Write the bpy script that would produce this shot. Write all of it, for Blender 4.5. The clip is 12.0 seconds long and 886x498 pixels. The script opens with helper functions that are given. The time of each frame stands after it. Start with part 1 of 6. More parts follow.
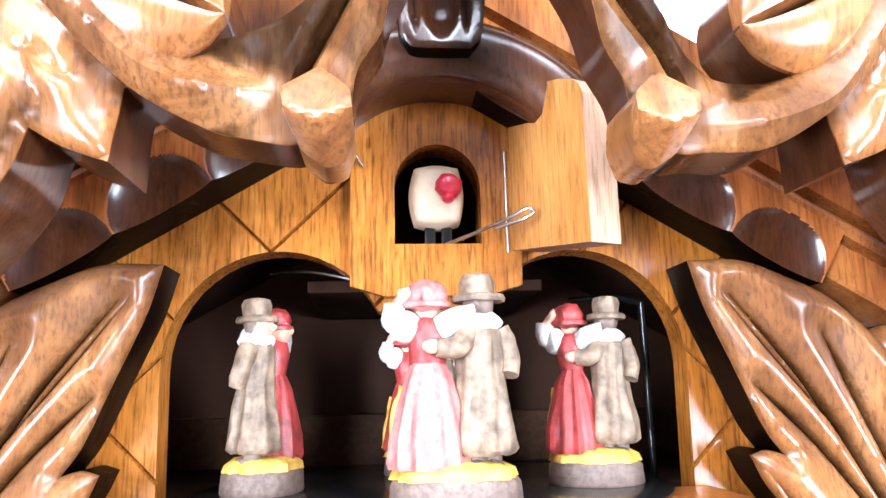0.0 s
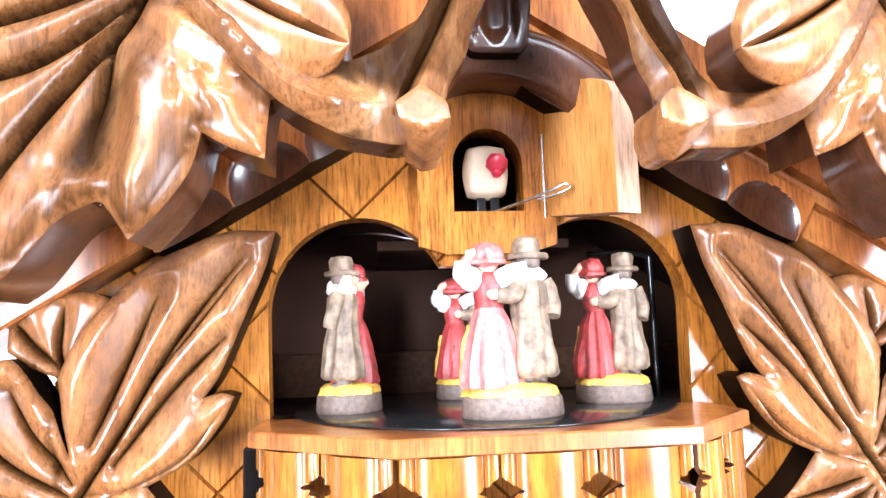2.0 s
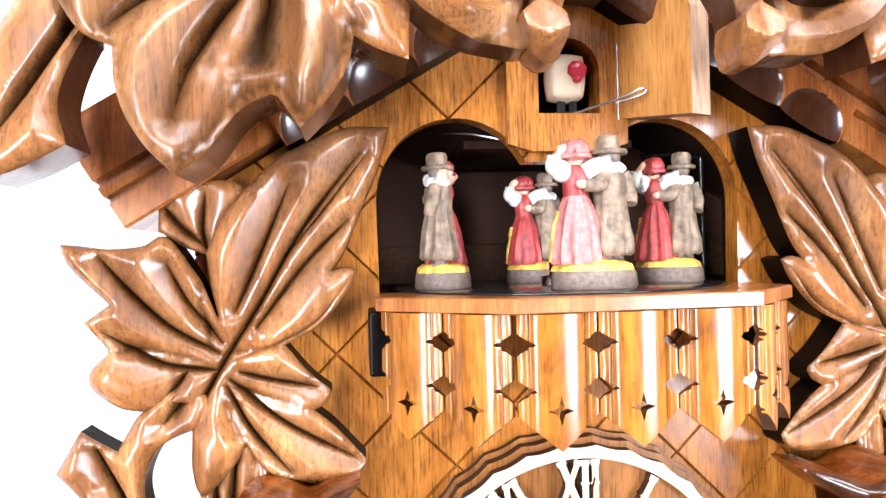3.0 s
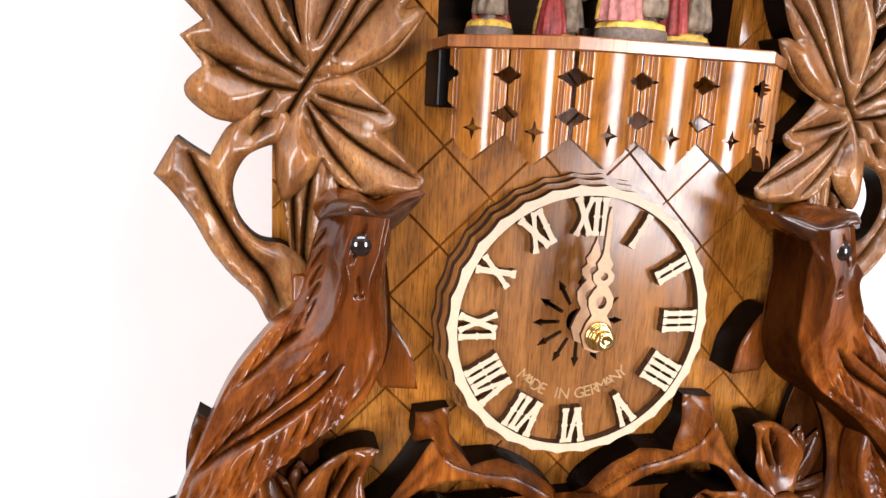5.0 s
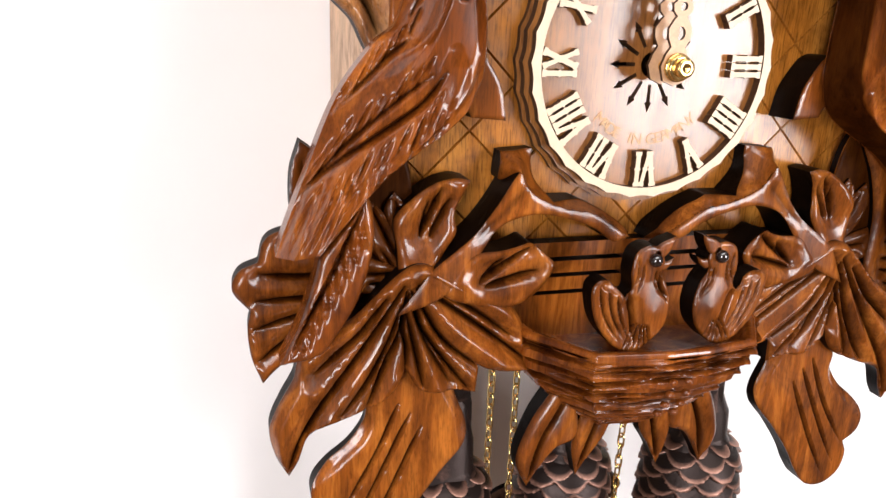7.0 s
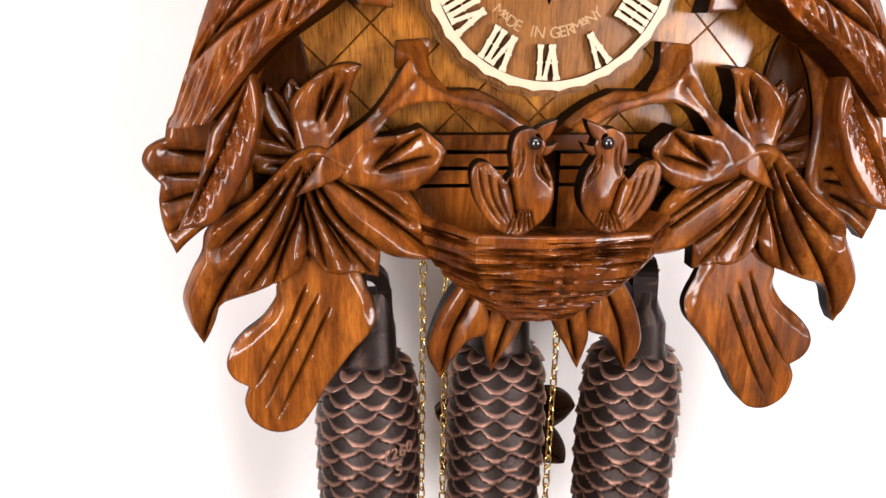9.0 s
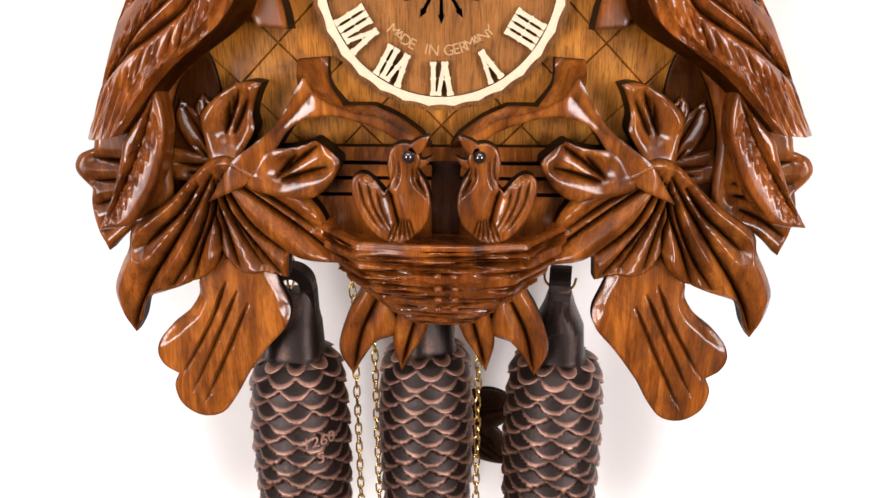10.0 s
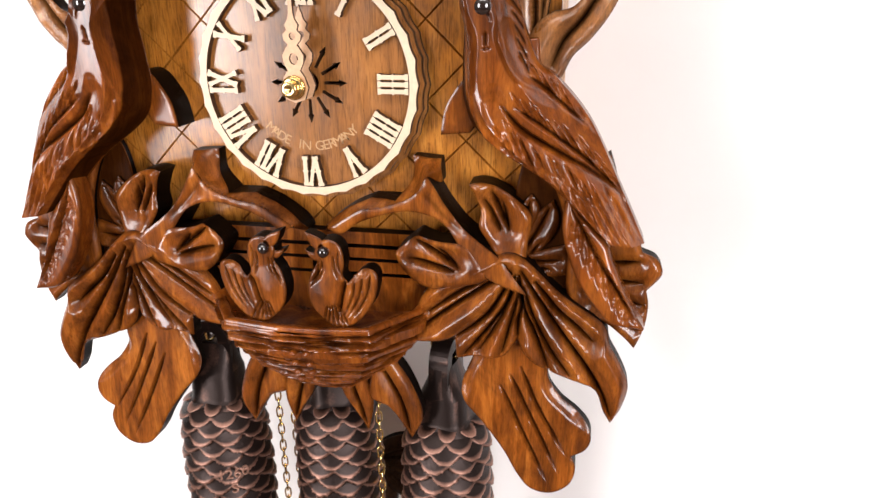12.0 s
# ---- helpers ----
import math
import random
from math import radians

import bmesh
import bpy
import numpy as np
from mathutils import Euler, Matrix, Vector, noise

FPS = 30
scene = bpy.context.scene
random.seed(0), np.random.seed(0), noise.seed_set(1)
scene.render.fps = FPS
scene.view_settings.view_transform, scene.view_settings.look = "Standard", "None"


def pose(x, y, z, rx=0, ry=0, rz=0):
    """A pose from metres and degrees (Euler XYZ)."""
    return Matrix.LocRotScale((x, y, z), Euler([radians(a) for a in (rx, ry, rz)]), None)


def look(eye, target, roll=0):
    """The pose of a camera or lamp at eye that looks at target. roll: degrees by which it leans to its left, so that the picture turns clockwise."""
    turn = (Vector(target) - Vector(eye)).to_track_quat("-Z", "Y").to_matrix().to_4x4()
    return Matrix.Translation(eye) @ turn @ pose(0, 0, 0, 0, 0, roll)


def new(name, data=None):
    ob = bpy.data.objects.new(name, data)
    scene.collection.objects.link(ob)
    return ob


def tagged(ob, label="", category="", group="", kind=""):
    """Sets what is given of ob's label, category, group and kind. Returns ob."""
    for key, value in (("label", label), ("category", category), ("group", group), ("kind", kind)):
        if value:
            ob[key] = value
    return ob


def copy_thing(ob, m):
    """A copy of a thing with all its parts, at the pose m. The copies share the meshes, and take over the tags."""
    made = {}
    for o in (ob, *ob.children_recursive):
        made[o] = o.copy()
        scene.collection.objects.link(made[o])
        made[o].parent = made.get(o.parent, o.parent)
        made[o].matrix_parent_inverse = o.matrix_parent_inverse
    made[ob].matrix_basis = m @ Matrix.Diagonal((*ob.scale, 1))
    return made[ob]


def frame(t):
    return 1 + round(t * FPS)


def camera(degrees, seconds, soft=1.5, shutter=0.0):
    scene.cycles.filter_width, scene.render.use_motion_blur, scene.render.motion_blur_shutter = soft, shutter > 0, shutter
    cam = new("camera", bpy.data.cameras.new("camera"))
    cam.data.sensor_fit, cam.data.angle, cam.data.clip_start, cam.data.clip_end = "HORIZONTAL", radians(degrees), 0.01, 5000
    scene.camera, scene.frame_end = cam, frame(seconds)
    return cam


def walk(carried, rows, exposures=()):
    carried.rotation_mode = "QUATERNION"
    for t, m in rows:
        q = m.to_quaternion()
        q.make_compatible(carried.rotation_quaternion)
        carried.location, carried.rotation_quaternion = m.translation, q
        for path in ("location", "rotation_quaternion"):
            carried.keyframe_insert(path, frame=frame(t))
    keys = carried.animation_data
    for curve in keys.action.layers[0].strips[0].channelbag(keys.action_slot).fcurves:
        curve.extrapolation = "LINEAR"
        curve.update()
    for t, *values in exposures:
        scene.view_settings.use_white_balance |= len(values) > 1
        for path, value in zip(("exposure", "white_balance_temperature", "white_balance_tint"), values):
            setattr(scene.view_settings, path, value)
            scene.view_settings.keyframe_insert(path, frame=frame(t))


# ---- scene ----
cam = camera(63.6, 12.0)
PATH = [
    (0, (-0.011, -0.167, 1.628), (0.157, 1.787, 2.018), -1.3),
    (0.5, (-0.014, -0.17, 1.627), (0.154, 1.786, 2.007), -1.4),
    (1, (-0.018, -0.176, 1.624), (0.167, 1.781, 1.993), -1.5),
    (1.5, (-0.021, -0.187, 1.627), (0.175, 1.781, 1.927), -1.7),
    (2, (-0.033, -0.204, 1.627), (0.177, 1.771, 1.865), -1.8),
    (2.5, (-0.049, -0.22, 1.625), (0.169, 1.765, 1.735), -1.7),
    (3, (-0.068, -0.228, 1.617), (0.177, 1.757, 1.633), -1.4),
    (3.5, (-0.083, -0.235, 1.613), (0.196, 1.741, 1.477), -0.8),
    (3.7, (-0.087, -0.239, 1.611), (0.202, 1.731, 1.416), -0.5),
    (5.3, (-0.127, -0.262, 1.576), (0.379, 1.626, 1.155), 3.0),
    (5.5, (-0.132, -0.268, 1.57), (0.382, 1.621, 1.16), 2.7),
    (6, (-0.143, -0.275, 1.559), (0.375, 1.601, 1.1), 2.2),
    (6.5, (-0.157, -0.27, 1.534), (0.376, 1.583, 0.999), 2.1),
    (7, (-0.163, -0.273, 1.515), (0.369, 1.559, 0.916), 2.0),
    (7.2, (-0.165, -0.277, 1.506), (0.374, 1.552, 0.902), 2.1),
    (8.8, (-0.095, -0.312, 1.48), (0.173, 1.566, 0.847), 1.3),
    (9, (-0.081, -0.316, 1.48), (0.151, 1.567, 0.848), 1.0),
    (9.5, (-0.037, -0.326, 1.482), (0.075, 1.568, 0.851), 0.5),
    (10, (0.007, -0.336, 1.491), (-0.028, 1.556, 0.845), 0.1),
    (10.5, (0.047, -0.342, 1.5), (-0.119, 1.533, 0.823), 0.2),
    (11, (0.08, -0.343, 1.512), (-0.139, 1.525, 0.832), 1.1),
    (11.5, (0.107, -0.339, 1.529), (-0.183, 1.518, 0.845), 0.8),
    (12, (0.131, -0.333, 1.546), (-0.246, 1.502, 0.847), -0.7),
]
EXPOSURES = [(0, 1.58, 5300, 9), (1.5, 1.65, 5300, 9), (2.5, 1.48, 5450, 9), (3.5, 0.8, 5800, 10), (5.3, 0.1, 6150, 11), (7.2, 0.1, 6350, 12), (8.8, 0.12, 6450, 13), (12, 0.1, 6450, 13)]
walk(cam, [(t, look(eye, target, roll)) for t, eye, target, roll in PATH], EXPOSURES)
# ---------------------------------------------------------------- light and room
# Lengths below are in millimetres from the middle of the dial unless noted.
import mathutils
MM = 0.001
DIAL_Z = 1.5
WALL_Y = 112

sky = bpy.data.worlds.new("sky")
scene.world = sky
sky.use_nodes = True
wn = sky.node_tree.nodes
tex = wn.new("ShaderNodeTexSky")
tex.sky_type = "NISHITA"
tex.sun_disc = False
tex.sun_elevation, tex.sun_rotation = radians(40), radians(200)
sky.node_tree.links.new(tex.outputs[0], wn["Background"].inputs[0])
wn["Background"].inputs[1].default_value = 0.12


def area(name, at, to, sx, sy, watts, colour):
    d = bpy.data.lights.new(name, "AREA")
    d.shape, d.size, d.size_y, d.energy, d.color = "RECTANGLE", sx, sy, watts, colour
    ob = new(name, d)
    ob.matrix_world = look(at, to)
    return ob


# daylight through the two shop windows behind the camera, and the flat ceiling light
for sx in (-1, 1):
    area("window_light", (sx * 1.8, -2.66, 1.66), (sx * 0.2, 0.0, 1.5), 0.88, 1.5, 92, (1.0, 0.975, 0.96))
area("ceiling_light_glow", (0.0, -0.85, 2.6), (0.0, -0.8, 0.0), 1.2, 0.5, 18, (1.0, 0.96, 0.92))


# ---------------------------------------------------------------- materials
def node_mat(name):
    m = bpy.data.materials.new(name)
    m.use_nodes = True
    nt = m.node_tree
    return m, nt, nt.nodes["Principled BSDF"]


def ramp(nt, fac, stops):
    r = nt.nodes.new("ShaderNodeValToRGB")
    els = r.color_ramp.elements
    while len(els) < len(stops):
        els.new(0.5)
    for e, (p, c) in zip(els, stops):
        e.position, e.color = p, (*c, 1)
    nt.links.new(fac, r.inputs[0])
    return r.outputs[0]


def mapped(nt, scale, rot=(0, 0, 0)):
    co = nt.nodes.new("ShaderNodeTexCoord")
    mp = nt.nodes.new("ShaderNodeMapping")
    mp.inputs["Scale"].default_value = scale
    mp.inputs["Rotation"].default_value = [radians(a) for a in rot]
    nt.links.new(co.outputs["Object"], mp.inputs[0])
    return mp.outputs[0]


def noise_tex(nt, vec, scale, detail=4, rough=0.55, dist=0.0):
    n = nt.nodes.new("ShaderNodeTexNoise")
    n.inputs["Scale"].default_value, n.inputs["Detail"].default_value = scale, detail
    n.inputs["Roughness"].default_value, n.inputs["Distortion"].default_value = rough, dist
    nt.links.new(vec, n.inputs["Vector"])
    return n.outputs["Fac"]


def mix(nt, mode, fac, a, b):
    x = nt.nodes.new("ShaderNodeMix")
    x.data_type, x.blend_type = "RGBA", mode
    for sock, val in ((x.inputs[0], fac), (x.inputs[6], a), (x.inputs[7], b)):
        if isinstance(val, bpy.types.NodeSocket):
            nt.links.new(val, sock)
        else:
            sock.default_value = val if isinstance(val, float) else (*val, 1)
    return x.outputs[2]


def bump(nt, b, height, strength, dist):
    n = nt.nodes.new("ShaderNodeBump")
    n.inputs["Strength"].default_value, n.inputs["Distance"].default_value = strength, dist
    nt.links.new(height, n.inputs["Height"])
    nt.links.new(n.outputs[0], b.inputs["Normal"])


def wood(name, dark, mid, light, rough=0.3, coat=0.6, rot=(0, 0, 0), streak=0.5, grain=1.0, cut=0.35, spec=0.2, gloss=0.2, cloud=0.75):
    """Stained and lacquered wood: soft figure, fine pores, blotches of stain and small dark flecks."""
    m, nt, b = node_mat(name)
    along = mapped(nt, (1, 1, 0.07), rot)
    fine = noise_tex(nt, along, 1300 * grain, 5, 0.65)
    bands = noise_tex(nt, mapped(nt, (1, 1, 0.16), rot), 95 * grain, 5, 0.65, 0.9)
    blot = noise_tex(nt, mapped(nt, (1, 1, 0.7), rot), 46, 4, 0.65, 0.6)
    fleck = noise_tex(nt, mapped(nt, (1, 1, 0.3), rot), 420, 3, 0.6)
    base = ramp(nt, bands, [(0.2, dark), (0.5, mid), (0.8, light)])
    stain = ramp(nt, blot, [(0.3, (0.36, 0.29, 0.24)), (0.5, (1, 1, 1)), (0.72, (1.35, 1.3, 1.2))])
    pores = ramp(nt, fine, [(0.36, (1 - streak, 1 - streak, 1 - streak)), (0.52, (1, 1, 1))])
    specks = ramp(nt, fleck, [(0.27, (0.35, 0.28, 0.22)), (0.36, (1, 1, 1))])
    col = mix(nt, "MULTIPLY", cloud, base, stain)
    col = mix(nt, "MULTIPLY", 0.8, col, pores)
    col = mix(nt, "MULTIPLY", 0.6, col, specks)
    # above 0: dark stain and painted shade in cuts; below 0: ridges painted lighter
    stain_shade = nt.nodes.new("ShaderNodeAttribute")
    stain_shade.attribute_name = "stain_shade"
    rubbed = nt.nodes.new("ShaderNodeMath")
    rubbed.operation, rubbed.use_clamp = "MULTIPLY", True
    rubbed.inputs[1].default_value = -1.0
    nt.links.new(stain_shade.outputs["Fac"], rubbed.inputs[0])
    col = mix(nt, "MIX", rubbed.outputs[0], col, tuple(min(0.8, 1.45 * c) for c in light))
    col = mix(nt, "MIX", stain_shade.outputs["Fac"], col, tuple(0.06 * c for c in dark))
    nt.links.new(col, b.inputs["Base Color"])
    b.inputs["Roughness"].default_value = rough
    b.inputs["Specular IOR Level"].default_value = spec
    b.inputs["Coat IOR"].default_value = 1.55
    # lacquer lies on the wood; waxed cuts with their painted shade stay dull
    nt.links.new(ramp(nt, stain_shade.outputs["Fac"], [(0.25, (coat,) * 3), (0.75, (0.03 * coat,) * 3)]), b.inputs["Coat Weight"])
    nt.links.new(ramp(nt, blot, [(0.3, (gloss * 1.5,) * 3), (0.7, (gloss * 0.8,) * 3)]), b.inputs["Coat Roughness"])
    tool = noise_tex(nt, mapped(nt, (1, 1, 0.5), rot), 160, 2, 0.5)
    h = mix(nt, "MIX", 0.3, tool, fine)
    bump(nt, b, h, cut, 0.0006)
    return m


def plain(name, colour, rough=0.5, metal=0.0, vary=0.12, scale=300, bumps=0.2, coat=0.0, depth=0.0004, spec=0.5, grime=False):
    m, nt, b = node_mat(name)
    n = noise_tex(nt, mapped(nt, (1, 1, 1)), scale, 5, 0.6)
    lo = tuple(c * (1 - vary) for c in colour)
    hi = tuple(min(1, c * (1 + vary)) for c in colour)
    col = ramp(nt, n, [(0.35, lo), (0.65, hi)])
    if grime:
        g = nt.nodes.new("ShaderNodeAttribute")
        g.attribute_name = "stain_shade"
        col = mix(nt, "MIX", g.outputs["Fac"], col, (0.035, 0.022, 0.014))
    nt.links.new(col, b.inputs["Base Color"])
    b.inputs["Roughness"].default_value, b.inputs["Metallic"].default_value = rough, metal
    b.inputs["Specular IOR Level"].default_value = spec
    b.inputs["Coat Weight"].default_value = coat
    if bumps:
        bump(nt, b, n, bumps, depth)
    return m


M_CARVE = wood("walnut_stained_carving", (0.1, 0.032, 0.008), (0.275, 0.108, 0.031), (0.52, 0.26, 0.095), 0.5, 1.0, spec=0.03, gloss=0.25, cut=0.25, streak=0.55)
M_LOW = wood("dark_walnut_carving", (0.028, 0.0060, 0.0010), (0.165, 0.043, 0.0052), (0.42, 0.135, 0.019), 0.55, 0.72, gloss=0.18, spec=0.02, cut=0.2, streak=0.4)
M_BIRD = wood("walnut_stained_bird", (0.03, 0.0058, 0.0009), (0.155, 0.037, 0.0042), (0.36, 0.108, 0.014), 0.55, 0.75, gloss=0.18, spec=0.02, cut=0.15, streak=0.4)
M_EDGE = wood("blackened_cut_edge", (0.0015, 0.0007, 0.0005), (0.0035, 0.0017, 0.001), (0.008, 0.0036, 0.002), 0.5, 0.1, spec=0.03)
M_TRIM = wood("dark_polished_trim", (0.025, 0.008, 0.003), (0.06, 0.019, 0.0065), (0.11, 0.04, 0.015), 0.4, 1.0, cut=0.06, gloss=0.16, spec=0.1)
M_PANEL = wood("golden_stained_panel", (0.16, 0.048, 0.0055), (0.34, 0.12, 0.0155), (0.52, 0.215, 0.037), 0.55, 0.9, cut=0.1, spec=0.02, gloss=0.17, streak=0.75)
M_DOOR = wood("light_oak_door", (0.3, 0.115, 0.022), (0.45, 0.19, 0.042), (0.55, 0.27, 0.075), 0.45, 0.4, cut=0.2, gloss=0.2, cloud=0.25)
M_ROOF = wood("red_brown_roof_wood", (0.095, 0.025, 0.006), (0.33, 0.108, 0.023), (0.52, 0.205, 0.05), 0.4, 0.9, (0, -59, 0), cut=0.15, gloss=0.18)
M_ROOF_R = wood("red_brown_roof_wood_mirrored", (0.095, 0.025, 0.006), (0.33, 0.108, 0.023), (0.52, 0.205, 0.05), 0.4, 0.9, (0, 59, 0), cut=0.15, gloss=0.18)
M_RAIL = wood("balcony_wood", (0.16, 0.044, 0.004), (0.34, 0.115, 0.012), (0.5, 0.2, 0.03), 0.4, 0.9, cut=0.1, gloss=0.15, spec=0.03)
M_DIAL = wood("dial_wood", (0.12, 0.043, 0.011), (0.25, 0.097, 0.024), (0.36, 0.155, 0.045), 0.5, 0.9, cut=0.1, spec=0.02, gloss=0.18, cloud=0.35, streak=0.55)
M_END = wood("pale_end_grain", (0.3, 0.17, 0.1), (0.42, 0.26, 0.165), (0.5, 0.33, 0.22), 0.65, 0.1, cut=0.3, cloud=0.3, streak=0.55)
M_RAW = wood("unstained_case_wood", (0.5, 0.32, 0.2), (0.62, 0.42, 0.28), (0.7, 0.5, 0.36), 0.6, 0.0)
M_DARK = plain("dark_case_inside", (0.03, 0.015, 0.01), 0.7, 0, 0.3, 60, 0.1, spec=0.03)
M_GLOSS = plain("dark_brown_backdrop", (0.06, 0.029, 0.018), 0.45, 0, 0.1, 60, 0.0, spec=0.1)
M_BURNT = plain("scorched_sawn_edge", (0.06, 0.027, 0.012), 0.6, 0, 0.3, 400, 0.2, spec=0.2)
M_CREAM = plain("cream_plastic", (0.57, 0.435, 0.3), 0.42, 0, 0.05, 500, 0.1)
M_HAND = plain("beech_hand", (0.5, 0.3, 0.17), 0.42, 0, 0.08, 700, 0.2)
M_GILT = plain("gilt_lettering", (0.4, 0.23, 0.1), 0.4, 0.2, 0.15, 400, 0.0)
M_BRASS = plain("brass", (0.86, 0.62, 0.25), 0.2, 1.0, 0.05, 200, 0.0)
M_STEEL = plain("steel_wire", (0.62, 0.6, 0.57), 0.25, 1.0, 0.05, 300, 0.0)
M_EYE = plain("black_glass_eye", (0.012, 0.007, 0.006), 0.04, 0, 0.1, 50, 0.0, 1.0)
M_BLACK = plain("black_lacquer", (0.01, 0.01, 0.01), 0.18, 0, 0.1, 90, 0.0)
M_COAT = plain("grey_painted_coat", (0.2, 0.138, 0.088), 0.6, 0, 0.5, 260, 0.7, grime=True)
M_SHIRT = plain("white_painted_cloth", (0.62, 0.58, 0.53), 0.55, 0, 0.05, 600, 0.3, grime=True)
M_RED = plain("red_painted_cloth", (0.34, 0.04, 0.035), 0.45, 0, 0.35, 500, 0.5, grime=True)
M_PINK = plain("rose_painted_dress", (0.45, 0.155, 0.135), 0.5, 0, 0.3, 500, 0.5, grime=True)
M_SKIN = plain("flesh_paint", (0.72, 0.42, 0.28), 0.5, 0, 0.1, 600, 0.3, grime=True)
M_YELLOW = plain("yellow_painted_meadow", (0.75, 0.45, 0.07), 0.55, 0, 0.25, 500, 0.5, grime=True)
M_BASE = plain("brown_grey_figure_base", (0.16, 0.11, 0.085), 0.6, 0, 0.3, 700, 0.4, grime=True)
M_BEAK = plain("red_bird_mouth", (0.55, 0.02, 0.05), 0.3, 0, 0.15, 300, 0.2)
M_WALL = plain("white_wall_paint", (0.8, 0.775, 0.765), 0.75, 0, 0.02, 5, 0.08)
M_FLOOR = wood("shop_floorboards", (0.08, 0.045, 0.025), (0.13, 0.075, 0.042), (0.18, 0.11, 0.065), 0.5, 0.1, (90, 0, 0), 0.4, 0.05)
M_CEIL = plain("ceiling_paint", (0.3, 0.28, 0.26), 0.8, 0, 0.02, 5, 0.05)
M_SHOP = plain("brown_shop_wall_paint", (0.14, 0.115, 0.1), 0.75, 0, 0.03, 4, 0.08)
M_LAMP = plain("lamp_housing", (0.8, 0.8, 0.8), 0.4, 0, 0.02, 50, 0.0)


def copper_mat():
    """Blackened copper rubbed bright on the lips of the scales."""
    m, nt, b = node_mat("antiqued_copper")
    a = nt.nodes.new("ShaderNodeAttribute")
    a.attribute_name = "rubbed"
    n = noise_tex(nt, mapped(nt, (1, 1, 1)), 700, 4, 0.7)
    f = mix(nt, "OVERLAY", 0.4, a.outputs["Color"], n)
    nt.links.new(ramp(nt, f, [(0.18, (0.02, 0.012, 0.01)), (0.5, (0.25, 0.13, 0.095)), (0.9, (0.62, 0.36, 0.27))]), b.inputs["Base Color"])
    nt.links.new(ramp(nt, n, [(0.3, (0.3,) * 3), (0.7, (0.5,) * 3)]), b.inputs["Roughness"])
    b.inputs["Metallic"].default_value = 0.75
    bump(nt, b, n, 0.4, 0.0004)
    return m


M_COPPER = copper_mat()


# ---------------------------------------------------------------- mesh helpers
class Shape:
    """Faces gathered for one mesh, in millimetres."""

    def __init__(self):
        self.v, self.f, self.m, self.s, self.stain_shade = [], [], [], [], {}
        self.edge = 1

    def add(self, verts, faces, mat=0, smooth=True, stain_shade=()):
        o = len(self.v)
        self.stain_shade.update({o + i: w for i, w in enumerate(stain_shade) if abs(w) > 0.01})
        self.v += [tuple(p) for p in verts]
        self.f += [tuple(i + o for i in f) for f in faces]
        self.m += [mat] * len(faces)
        self.s += [smooth] * len(faces)

    def sheet(self, rows, mat=0, smooth=True, wrap=False, stain_shade=()):
        n = len(rows[0])
        faces = []
        for i in range(len(rows) - 1):
            for j in range(n if wrap else n - 1):
                k = (j + 1) % n
                faces.append((i * n + j, i * n + k, (i + 1) * n + k, (i + 1) * n + j))
        self.add([p for r in rows for p in r], faces, mat, smooth, stain_shade)

    def mirrored(self, about=0.0):
        o = Shape()
        o.v = [(2 * about - x, y, z) for x, y, z in self.v]
        o.f = [tuple(reversed(f)) for f in self.f]
        o.m, o.s, o.stain_shade = list(self.m), list(self.s), dict(self.stain_shade)
        return o

    def swung(self, degrees, pivot, shift=(0.0, 0.0)):
        """Turned in the plane of the clock front about a pivot (x, z), then shifted."""
        c, n = math.cos(radians(degrees)), math.sin(radians(degrees))
        o = Shape()
        for x, y, z in self.v:
            a, b = x - pivot[0], z - pivot[1]
            o.v.append((pivot[0] + a * c - b * n + shift[0], y, pivot[1] + a * n + b * c + shift[1]))
        o.f, o.m, o.s, o.stain_shade = list(self.f), list(self.m), list(self.s), dict(self.stain_shade)
        return o

    def placed(self, sx, dx, sz, dz, dy=0.0):
        """Widened or narrowed and moved as a whole."""
        o = Shape()
        o.v = [(sx * x + dx, y + dy, sz * z + dz) for x, y, z in self.v]
        o.f, o.m, o.s, o.stain_shade = list(self.f), list(self.m), list(self.s), dict(self.stain_shade)
        return o

    def mesh(self, name, mats):
        me = bpy.data.meshes.new(name)
        me.from_pydata([(x * MM, y * MM, z * MM) for x, y, z in self.v], [], self.f)
        for mt in mats:
            me.materials.append(mt)
        me.polygons.foreach_set("material_index", self.m)
        me.polygons.foreach_set("use_smooth", self.s)
        if self.stain_shade:
            at = me.attributes.new("stain_shade", "FLOAT", "POINT")
            at.data.foreach_set("value", [self.stain_shade.get(i, 0.0) for i in range(len(self.v))])
        me.validate()
        if self.stain_shade:
            me.set_sharp_from_angle(angle=radians(52))
        return me


def part(name, shape, mats, parent, label=""):
    ob = new(name, shape.mesh(name, mats if isinstance(mats, (list, tuple)) else [mats, M_EDGE]))
    ob.parent = parent
    return tagged(ob, label)


def lerp(a, b, t):
    return a + (b - a) * t


def spline(pts, n):
    """n + 1 points along a Catmull-Rom curve."""
    p = [np.array(q, float) for q in pts]
    p = [2 * p[0] - p[1], *p, 2 * p[-1] - p[-2]]
    out = []
    for i in range(n + 1):
        s = i / n * (len(p) - 3)
        k = min(int(s), len(p) - 4)
        t = s - k
        a, b, c, d = p[k:k + 4]
        out.append(0.5 * (2 * b + (c - a) * t + (2 * a - 5 * b + 4 * c - d) * t * t + (3 * b - a - 3 * c + d) * t ** 3))
    return out


